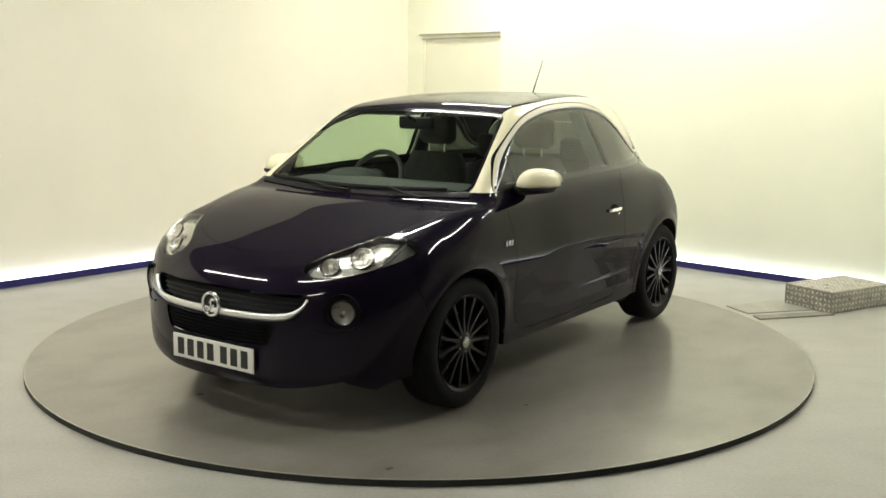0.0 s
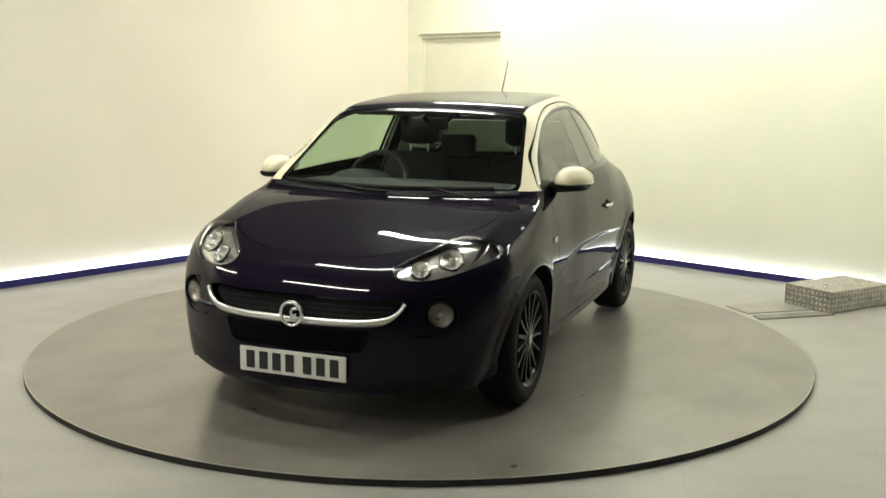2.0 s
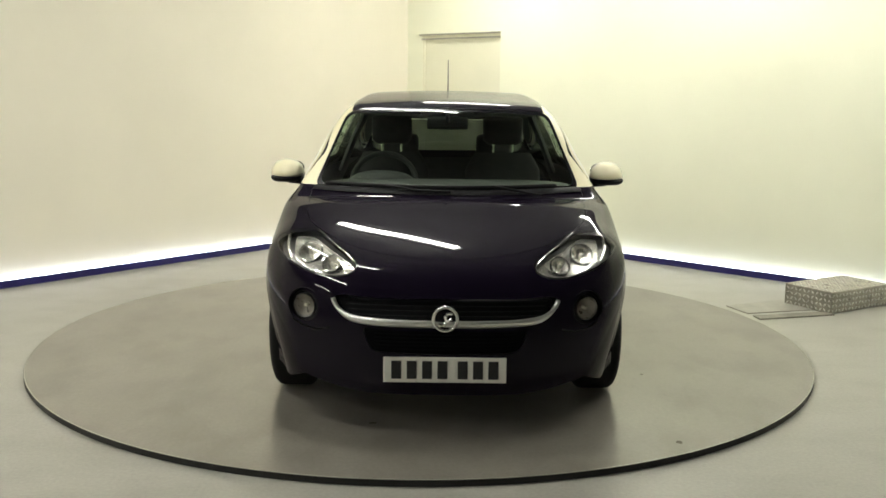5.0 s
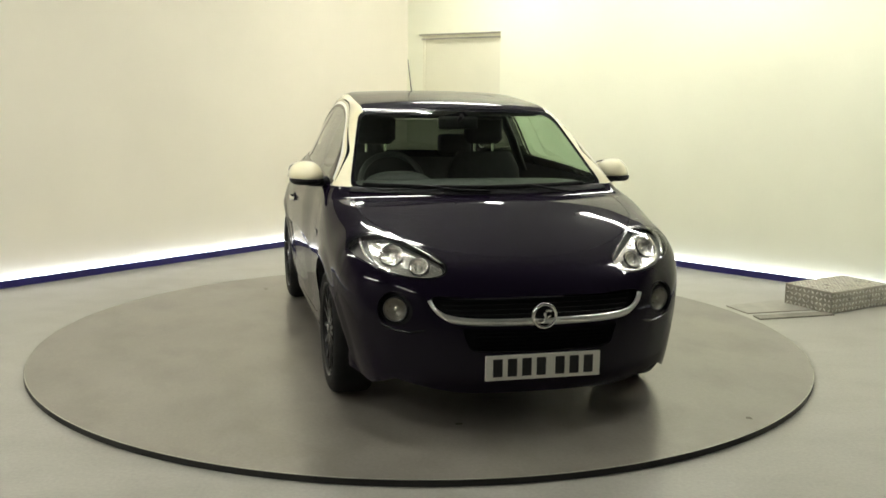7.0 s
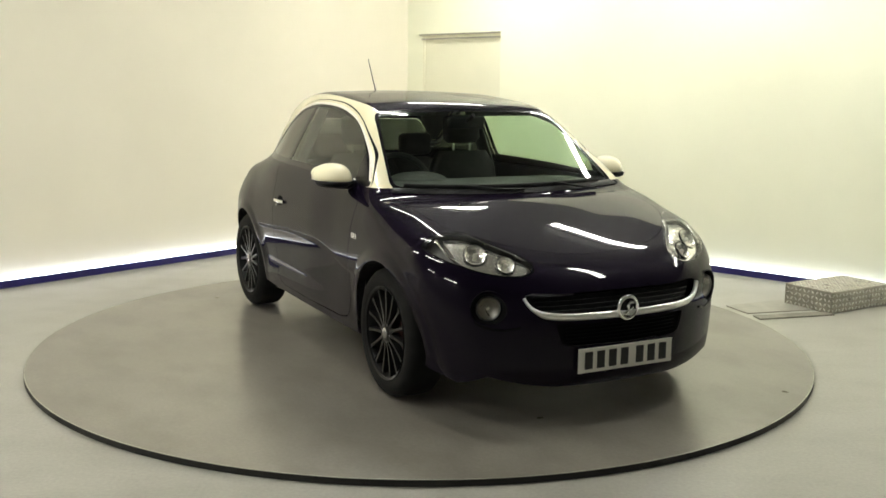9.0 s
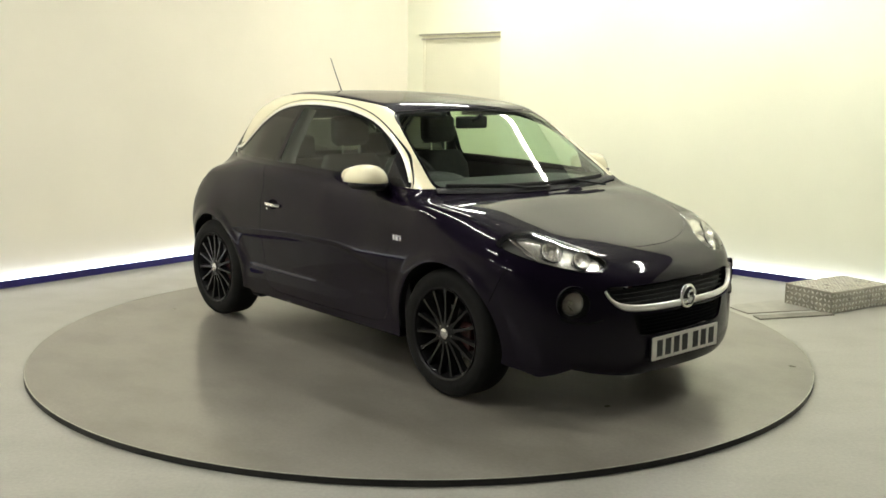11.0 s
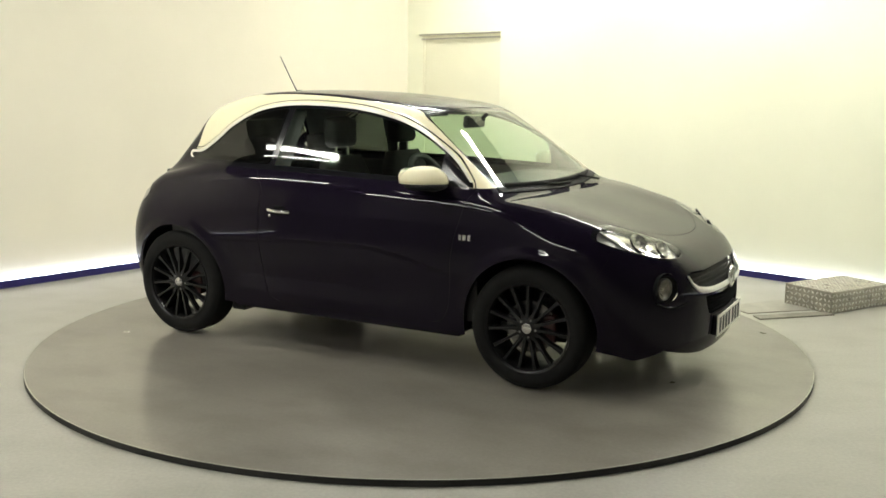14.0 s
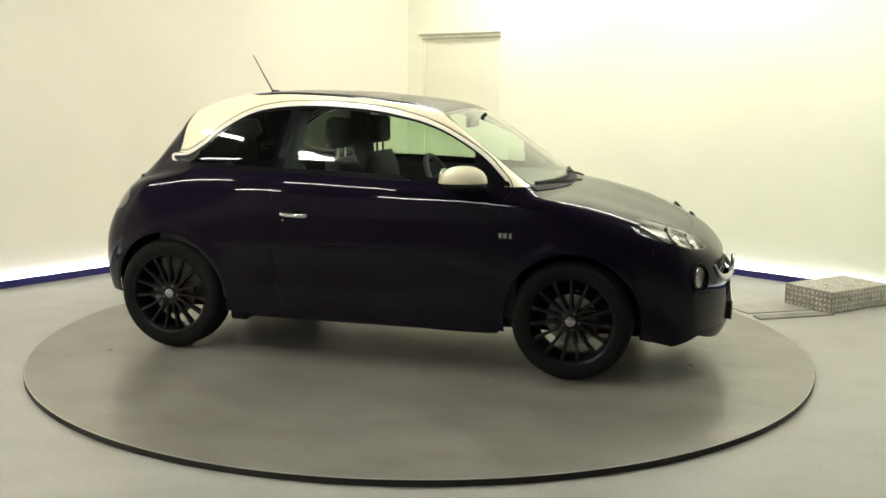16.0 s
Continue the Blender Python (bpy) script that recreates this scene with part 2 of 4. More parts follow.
def bar_on_wall(bm, d, s0, s1, o0, o1, z0, z1):
    co = [along(CORNER, d, s, o, z) for z in (z0, z1) for s, o in ((s0, o0), (s1, o0), (s1, o1), (s0, o1))]
    v = [bm.verts.new(k) for k in co]
    for f in ((0, 1, 2, 3), (4, 5, 6, 7), (0, 1, 5, 4), (1, 2, 6, 5), (2, 3, 7, 6), (3, 0, 4, 7)):
        bm.faces.new([v[i] for i in f])
    bmesh.ops.recalc_face_normals(bm, faces=bm.faces)


def build_skirting():
    for d, ln, gaps in ((DL, LEN_L, None), (DR, LEN_R, DOOR)):
        runs = [(0.07, ln - 0.1)] if not gaps else [(gaps[1] + 0.05, ln - 0.1)]
        for s0, s1 in runs:
            bm = bmesh.new()
            bar_on_wall(bm, d, s0, s1, 0.045, 0.065, 0.0, 0.055)
            tagged(part("baseboard", bm, NAVY), "navy blue skirting board set before the wall", "skirting board", kind="structure")
            bm = bmesh.new()
            bar_on_wall(bm, d, s0, s1, 0.004, 0.040, 0.045, 0.053)
            tagged(part("led_strip", bm, LED), "cold white light strip glowing behind the skirting", "light strip", "light strips")


def build_door():
    a, e, h = DOOR
    ob = thing("door_1", pose(0, 0, 0), "flush cream painted door set back in its opening", "door", kind="structure")
    bm = bmesh.new()
    bar_on_wall(bm, DR, a + 0.03, e - 0.03, -0.055, -0.012, 0.005, h - 0.03)
    part("door_leaf", bm, DOORM, ob)
    for s0, s1 in ((a, a + 0.03), (e - 0.03, e)):
        bm = bmesh.new()
        bar_on_wall(bm, DR, s0, s1, -0.15, -0.002, 0, h - 0.03)
        part("door_jamb", bm, DOORM, ob)
    bm = bmesh.new()
    bar_on_wall(bm, DR, a, e, -0.15, -0.002, h - 0.03, h)
    part("door_head", bm, DOORM, ob)
    bm = bmesh.new()
    bar_on_wall(bm, DR, a - 0.03, e, 0.002, 0.020, h - 0.006, h + 0.010)
    part("upper_rail", bm, ALU, ob, "dull metal track over the door")
    bm = bmesh.new()
    bar_on_wall(bm, DR, a, e, 0.002, 0.014, h - 0.050, h - 0.034)
    part("lower_rail", bm, ALU, ob, "dull metal track over the door")


def build_turntable():
    ob = thing("turntable", pose(CX, CY, 0), "round grey steel turntable with a dark rim under the car", "turntable")
    bm = revolve([(0.0, TT), (0.5, TT), (1.2, TT), (1.8, TT), (RAD - 0.006, TT)], 160, "z")
    part("deck", bm, DISCM, ob, "grey painted deck with scuffs")
    bm = revolve([(RAD - 0.006, TT + 0.0005), (RAD - 0.001, TT + 0.0005), (RAD, TT - 0.002), (RAD - 0.006, TT - 0.002)], 160, "z", True)
    part("lip", bm, LIP, ob, "worn bright metal lip")
    # near-black band below the lip, down to the floor
    bm = revolve([(RAD - 0.02, TT - 0.003), (RAD - 0.001, TT - 0.003), (RAD - 0.001, 0.001), (RAD - 0.02, 0.001)], 160, "z", True)
    part("rim", bm, RIMEDGE, ob, "near-black edge band")
    return ob


def ceiling_spot(n, u):
    """A place on the ceiling: n metres towards the lit corner, u along the pale wall."""
    return 0.669 * n + 0.743 * u, 0.743 * n - 0.669 * u


TURN_R = math.degrees(math.atan2(DR.y, DR.x))
TURN_L = math.degrees(math.atan2(DL.y, DL.x))
# placed from streaks on the paint; (5.2, -1.5) and (6.9, -1.4) are added fill
LIGHTS = [(*ceiling_spot(n, u), TURN_R) for n, u in ((3.2, -4.3), (4.9, -4.9), (6.9, -3.7), (1.15, -3.9), (1.15, -6.2), (6.9, -5.9), (5.2, -1.5), (6.9, -1.4), (-1.8, -4.9), (-1.8, -2.4))]
LIGHTS += [(-2.25, 8.75, TURN_L)]


def build_ceiling_lights():
    first = None
    ln = 1.28
    for x, y, rz in LIGHTS:
        m = pose(x, y, HIGH, 0, 0, rz)
        if first is None:
            first = thing("ceiling_light", m, "unseen long white tube batten on the ceiling, placed from reflections and for fill", "ceiling light", "ceiling lights")
            part("housing", box(bmesh.new(), -ln / 2 - 0.03, ln / 2 + 0.03, -0.05, 0.05, -0.05, 0, 0.006), HOUSING, first)
            part("diffuser", box(bmesh.new(), -ln / 2, ln / 2, -0.04, 0.04, -0.085, -0.052, 0.01, 2), TUBE, first, "glowing white diffuser")
        else:
            copy_thing(first, m)


build_room()
build_skirting()
build_door()
table = build_turntable()
build_ceiling_lights()


# ---- the car: a hull from side, top, front and rear curves, cut into its panels ----
def lerp(pts, soft=.03):
    """A fair curve near (a, b) pairs, as a function of a, evened over soft metres."""
    p = np.array(sorted(pts), float)
    xs, ys = p[:, 0], p[:, 1]
    h = np.diff(xs)
    d = np.diff(ys) / h
    m = np.zeros(len(xs))
    m[1:-1] = np.where(d[:-1] * d[1:] > 0, 2 * d[:-1] * d[1:] / np.where(np.abs(d[:-1] + d[1:]) < 1e-9, 1, d[:-1] + d[1:]), 0)
    m[0], m[-1] = d[0], d[-1]

    def f(q):
        q = np.clip(np.asarray(q, float), xs[0], xs[-1])
        i = np.clip(np.searchsorted(xs, q) - 1, 0, len(h) - 1)
        t = (q - xs[i]) / h[i]
        return ((2 * t ** 3 - 3 * t ** 2 + 1) * ys[i] + (t ** 3 - 2 * t ** 2 + t) * h[i] * m[i]
                + (-2 * t ** 3 + 3 * t ** 2) * ys[i + 1] + (t ** 3 - t ** 2) * h[i] * m[i + 1])
    step = .004
    grid = np.arange(xs[0], xs[-1] + step, step)
    pad = int(4 * soft / step)
    raw = f(grid)
    lo, hi = raw[0] + m[0] * step * np.arange(-pad, 0), raw[-1] + m[-1] * step * np.arange(1, pad + 1)
    w = np.exp(-.5 * (np.arange(-pad, pad + 1) * step / soft) ** 2)
    fair = np.convolve(np.concatenate([lo, raw, hi]), w / w.sum(), "valid")
    return lambda q: np.interp(q, grid, fair)


def smax(a, b, k):
    h = np.maximum(k - np.abs(a - b), 0) / k
    return np.maximum(a, b) + h * h * k / 4


def smin(a, b, k):
    return -smax(-a, -b, k)


def sstep(a, b, x):
    t = np.clip((x - a) / (b - a), 0, 1)
    return t * t * (3 - 2 * t)


AXF, AXR, AXZ, ARCH = 1.14, -1.14, 0.315, 0.352
HALF = lerp([(-2, .62), (-1.75, .70), (-1.6, .765), (-1.35, .825), (-1.1, .852), (-.6, .845), (0, .84), (.5, .842), (.9, .85), (1.15, .858),
             (1.4, .842), (1.6, .80), (1.75, .755), (2, .64)], .07)
BODYZ = lerp([(.05, -.10), (.2, -.075), (.28, -.055), (.4, -.028), (.52, -.006), (.60, .003), (.68, .001), (.79, -.007), (.86, -.018), (.94, -.036), (1.0, -.065), (1.1, -.14), (1.3, -.3)])
HOODC = lerp([(-2, .74), (-1.7, .86), (-1.5, .930), (-1.3, .978), (-1.0, 1.015), (-.5, 1.02), (0, 1.005), (.5, .99), (.8, .975), (1.0, .945), (1.15, .915), (1.3, .874),
              (1.47, .824), (1.63, .770), (1.75, .722), (1.84, .668), (1.91, .58), (2.0, .42)], .05)
ROOFC = lerp([(2.4, -.8), (1.5, .30), (1.2, .69), (.95, .95), (.88, 1.0), (.72, 1.112), (.54, 1.238), (.42, 1.322), (.36, 1.358), (.29, 1.386), (.20, 1.404), (.10, 1.416), (-.06, 1.432), (-.28, 1.449), (-.6, 1.456),
              (-.9, 1.432), (-1.1, 1.375), (-1.25, 1.315), (-1.4, 1.24), (-1.6, 1.12)])
NOSE = lerp([(.05, 1.80), (.14, 1.87), (.2, 1.915), (.26, 1.932), (.4, 1.936), (.5, 1.932), (.6, 1.915), (.7, 1.87), (.8, 1.79), (1.0, 1.5), (1.5, .5)])
TAIL = lerp([(.05, -1.62), (.2, -1.70), (.3, -1.76), (.45, -1.785), (.6, -1.775), (.72, -1.735), (.85, -1.655), (.97, -1.560), (1.1, -1.450), (1.25, -1.315), (1.5, -1.1)], .02)
GLASSY = lerp([(.8, .825), (.95, .787), (1.0, .766), (1.1, .720), (1.2, .672), (1.3, .618), (1.37, .575), (1.45, .51), (1.55, .40)])
GLASSX = lerp([(-1.7, -.30), (-1.4, -.20), (-1.2, -.135), (-1.0, -.075), (-.75, -.03), (-.4, -.005), (0, 0), (.6, 0), (.85, -.006), (1.2, -.05)])


def crease(x, z):
    """The sculpted lines of the flank: metres to add to the half width."""
    up = .655 - .040 * sstep(-.1, -.9, x) - .10 * sstep(.2, .80, x)
    clear = sstep(.02, .13, np.hypot(x - AXF, z - AXZ) - ARCH) * sstep(.02, .13, np.hypot(x - AXR, z - AXZ) - ARCH)
    tuck = .009 * sstep(up + .003, up - .030, z) + .016 * np.clip((up - z) / .25, 0, 1)
    r = -tuck * sstep(.30, .42, z) * clear * sstep(-1.2, -1.1, x) * sstep(1.2, 1.1, x)
    swage = sstep(.425, .395, z) * sstep(.28, .34, z) * sstep(.16, .02, x) * sstep(-.76, -.58, x)
    for ax in (AXF, AXR):
        d = np.hypot(x - ax, z - AXZ)
        r = r + 0.008 * sstep(ARCH + .07, ARCH + .01, d)
    return r + .009 * swage


def hull(x, y, z):
    """Below zero inside the car's outer skin."""
    y = np.abs(y)
    bulge = 0.014 * np.exp(-((y - .62) / .24) ** 2) * sstep(.85, 1.4, x) * sstep(1.85, 1.5, x)
    top = z - HOODC(x) + 0.022 * (y / .8) ** 2 - bulge
    side = y - HALF(x) - BODYZ(z) - crease(x, z)
    bow = .16 * (y / .62) ** 2.6
    front = (x - NOSE(z) + bow) * 0.8
    back = (-x + TAIL(z) + .24 * (y / .8) ** 2.6) * 0.8
    side = side + .035 * sstep(.66, .92, z) * sstep(.9, 1.35, x) + .060 * sstep(.70, .98, z) * sstep(-.5, -1.25, x)
    low = smax(smax(side, top * 0.9, .055 + .06 * sstep(.9, 1.3, x)), smax(front, back, .01), .07)
    gx = x + .042 * (y / .75) ** 2 - .050
    roof = (z - ROOFC(gx) - .008 + .022 * (y / .6) ** 2) * (1 - .3 * sstep(.1, .4, gx))
    gside = (y - GLASSY(z) - GLASSX(x)) * .9
    gback = (-x + TAIL(z) + .40 * (y / .8) ** 2.6) * 0.7
    green = smax(smax(roof, gside, .05), gback, .03)
    return smin(low, green, .025 + .06 * sstep(.55, .1, x))


def hull_mesh():
    """One half of the skin, y above zero, as points and triangles."""
    xr, yr, zr = (-1.95, 2.1), 0.95, (0.06, 1.56)
    nx, ny, nz = 400, 80, 180
    vs, tris = [], []

    def face(fn, na, nb):
        base = sum(len(v) for v in vs)
        a, b = np.meshgrid(np.linspace(0, 1, na + 1), np.linspace(0, 1, nb + 1), indexing="ij")
        vs.append(np.stack([np.broadcast_to(c, a.shape).ravel() for c in fn(a, b)], 1))
        i = (np.arange(na)[:, None] * (nb + 1) + np.arange(nb)[None]).ravel() + base
        q = np.stack([i, i + nb + 1, i + nb + 2, i + 1], 1)
        tris.append(np.concatenate([q[:, [0, 1, 2]], q[:, [0, 2, 3]]]))
    X = lambda a: xr[0] + a * (xr[1] - xr[0])
    Z = lambda b: zr[0] + b * (zr[1] - zr[0])
    face(lambda a, b: (X(a), yr, Z(b)), nx, nz)
    face(lambda a, b: (X(a), yr * b, zr[1]), nx, ny)
    face(lambda a, b: (xr[1], yr * a, Z(b)), ny, nz)
    face(lambda a, b: (xr[0], yr * a, Z(b)), ny, nz)
    P, T = np.concatenate(vs), np.concatenate(tris)
    key = np.round(P * 1e5).astype(np.int64)
    _, first, inv = np.unique(key, axis=0, return_index=True, return_inverse=True)
    P, T = P[first], inv.ravel()[T]
    O = np.stack([.62 * P[:, 0], .15 * P[:, 1], .55 + .12 * (P[:, 2] - .55)], 1)
    D = P - O
    lo, hi = np.zeros(len(P)), np.ones(len(P))
    done = np.zeros(len(P), bool)
    for s in np.linspace(0, 1, 40)[1:]:
        q = O + D * s
        out = hull(q[:, 0], q[:, 1], q[:, 2]) > 0
        hi = np.where(out & ~done, s, hi)
        lo = np.where(~out & ~done, s, lo)
        done |= out
    for _ in range(26):
        mid = (lo + hi) / 2
        q = O + D * mid[:, None]
        out = hull(q[:, 0], q[:, 1], q[:, 2]) > 0
        hi, lo = np.where(out, mid, hi), np.where(out, lo, mid)
    V = O + D * ((lo + hi) / 2)[:, None]
    V[P[:, 1] < 1e-6, 1] = 0
    n = np.cross(V[T[:, 1]] - V[T[:, 0]], V[T[:, 2]] - V[T[:, 0]])
    flip = (n * D[T].mean(1)).sum(1) < 0
    T[flip] = T[flip][:, ::-1]
    return V, T


def poly_dist(pts, a, b):
    """Distance to a closed outline, below zero inside."""
    p = np.asarray(pts, float)
    q = np.roll(p, -1, 0)
    best = np.full(a.shape, 1e9)
    inside = np.zeros(a.shape, bool)
    for (x0, y0), (x1, y1) in zip(p, q):
        dx, dy = x1 - x0, y1 - y0
        t = np.clip(((a - x0) * dx + (b - y0) * dy) / (dx * dx + dy * dy + 1e-12), 0, 1)
        best = np.minimum(best, (a - x0 - t * dx) ** 2 + (b - y0 - t * dy) ** 2)
        cross = ((y0 > b) != (y1 > b))
        if dy:
            inside ^= cross & (a < dx * (b - y0) / dy + x0)
    return np.where(inside, -1, 1) * np.sqrt(best)


class Skin:
    """Triangles with a tag each, that can be split along any curve."""

    def __init__(self, V, T):
        self.V, self.T = V, T
        self.tag = np.array(["body"] * len(T), dtype="U16")

    def cut(self, fn, tag, only=("body",), region=None):
        """Gives the tag to what lies where fn is below zero, of the faces tagged with one of only and inside region."""
        V, T = self.V, self.T
        act = np.isin(self.tag, only)
        if region is not None:
            c = V[T].mean(1)
            act &= region(c[:, 0], c[:, 1], c[:, 2])
        used = np.zeros(len(V), bool)
        used[T[act]] = True
        f = np.full(len(V), 1.0)
        f[used] = fn(V[used, 0], V[used, 1], V[used, 2])
        f[used & (np.abs(f) < 1e-7)] = 1e-7
        neg = (f < 0)[T]
        cnt = neg.sum(1)
        self.tag[act & (cnt == 3)] = tag
        mixed = np.where(act & (cnt > 0) & (cnt < 3))[0]
        if not len(mixed):
            return
        edges, extra, newt, newtag = {}, [], [], []
        n0 = len(V)

        def mid(i, j):
            k = (i, j) if i < j else (j, i)
            if k not in edges:
                i, j = k
                t = f[i] / (f[i] - f[j])
                edges[k] = n0 + len(extra)
                extra.append(V[i] + (V[j] - V[i]) * t)
            return edges[k]
        for m in mixed:
            t = T[m]
            s = [bool(f[i] < 0) for i in t]
            k = s.index(sum(s) == 1)
            a, b, c = int(t[k]), int(t[(k + 1) % 3]), int(t[(k + 2) % 3])
            ab, ac = mid(a, b), mid(a, c)
            ta, to = (tag, self.tag[m]) if sum(s) == 1 else (self.tag[m], tag)
            newt += [(a, ab, ac), (ab, b, c), (ab, c, ac)]
            newtag += [ta, to, to]
        keep = np.ones(len(T), bool)
        keep[mixed] = False
        # neighbours outside the active set keep their edges; the tiny steps there stay closed
        self.V = np.concatenate([V, np.array(extra)])
        self.T = np.concatenate([T[keep], np.array(newt)])
        self.tag = np.concatenate([self.tag[keep], np.array(newtag, dtype="U16")])

    def normals(self):
        n = np.cross(self.V[self.T[:, 1]] - self.V[self.T[:, 0]], self.V[self.T[:, 2]] - self.V[self.T[:, 0]])
        out = np.zeros_like(self.V)
        for k in range(3):
            np.add.at(out, self.T[:, k], n)
        return out / (np.linalg.norm(out, axis=1, keepdims=True) + 1e-12)

    def mesh(self, name, tags, material, parent, sides="both", inset=0.0, label="", thick=0.0):
        """One object from all faces with the tags: both halves, or the left (1) or right (-1) one."""
        sel = np.isin(self.tag, tags if isinstance(tags, (list, tuple)) else [tags])
        T = self.T[sel]
        if not len(T):
            return None
        ids, inv = np.unique(T, return_inverse=True)
        inv = inv.reshape(-1, 3)
        N = self.N[ids]
        P = self.V[ids] - N * inset
        faces = inv
        if thick:
            e = np.sort(np.concatenate([inv[:, [0, 1]], inv[:, [1, 2]], inv[:, [2, 0]]]), 1)
            d = np.concatenate([inv[:, [0, 1]], inv[:, [1, 2]], inv[:, [2, 0]]])
            _, fi, ct = np.unique(e, axis=0, return_index=True, return_counts=True)
            rim = d[fi[ct == 1]]
            mid = (np.abs(P[rim[:, 0], 1]) < 1e-5) & (np.abs(P[rim[:, 1], 1]) < 1e-5)
            rim = rim[~mid]
            n = len(P)
            P = np.concatenate([P, P - N * thick])
            wall = np.concatenate([np.stack([rim[:, 1], rim[:, 0], rim[:, 0] + n], 1), np.stack([rim[:, 1], rim[:, 0] + n, rim[:, 1] + n], 1)])
            faces = np.concatenate([inv, wall])
        out = []
        for s in ((1, -1) if sides == "both" else (sides,)):
            Q = P.copy()
            Q[:, 1] *= s
            out.append((Q, faces if s == 1 else faces[:, ::-1]))
        if len(out) == 2:
            vv = np.concatenate([out[0][0], out[1][0]])
            ff = np.concatenate([out[0][1], out[1][1] + len(out[0][0])])
            key = np.round(vv * 2e5).astype(np.int64)
            on = np.abs(vv[:, 1]) < 1e-5
            key[~on, 0] += (np.arange(len(vv))[~on] + 1) * 10 ** 9
            _, first, inv2 = np.unique(key, axis=0, return_index=True, return_inverse=True)
            vv, ff = vv[first], inv2.ravel()[ff]
        else:
            vv, ff = out[0]
        me = bpy.data.meshes.new(name)
        me.from_pydata(vv.tolist(), [], ff.tolist())
        me.validate()
        me.materials.append(material)
        me.shade_smooth()
        if thick:
            me.set_sharp_from_angle(angle=radians(50))
        ob = new(name, me)
        ob.parent = parent
        if label:
            tagged(ob, label)
        return ob


# outlines, in metres of the car: x ahead, y to its left, z up
WINDOW = spline([(-1.23, 1.09), (-1.11, 1.106), (-1.00, 1.172), (-.895, 1.258), (-.73, 1.345), (-.555, 1.382), (-.38, 1.392), (-.205, 1.388), (-.04, 1.377), (.125, 1.354),
                 (.3, 1.316), (.455, 1.258), (.61, 1.172), (.715, 1.092), (.805, .995), (.73, .985), (.2, 1.0), (-.26, 1.012), (-.83, 1.022), (-1.17, 1.035)], 6)
DOOR_LINE = spline([(-.475, 1.06), (-.50, .9), (-.505, .6), (-.47, .36), (-.40, .285), (-.2, .275), (.4, .275), (.62, .285), (.69, .34), (.71, .5), (.73, .7), (.79, .93), (.80, 1.06)], 5)
HEADLIGHT = spline([(.384, .716), (.398, .690), (.44, .674), (.51, .669), (.60, .680), (.69, .708), (.765, .745), (.80, .80), (.785, .862), (.715, .872), (.62, .848), (.52, .804), (.435, .764), (.396, .742)], 6)
HOOD = spline([(.97, -.3), (.97, 0), (.94, .3), (.86, .60), (.90, .69), (1.1, .685), (1.3, .66), (1.45, .585), (1.58, .46), (1.66, .3), (1.70, .15), (1.71, 0), (1.70, -.15), (1.66, -.3)], 5)
GRILLE = [(-.1, .60), (.3, .60), (.44, .608), (.475, .60), (.475, .575), (.445, .54), (.40, .515), (.3, .503), (-.1, .492)]
INTAKE = spline([(-.2, .372), (.15, .372), (.29, .376), (.325, .40), (.345, .455), (.335, .474), (.2, .468), (-.2, .466)], 4)
FOG = (.615, .54)


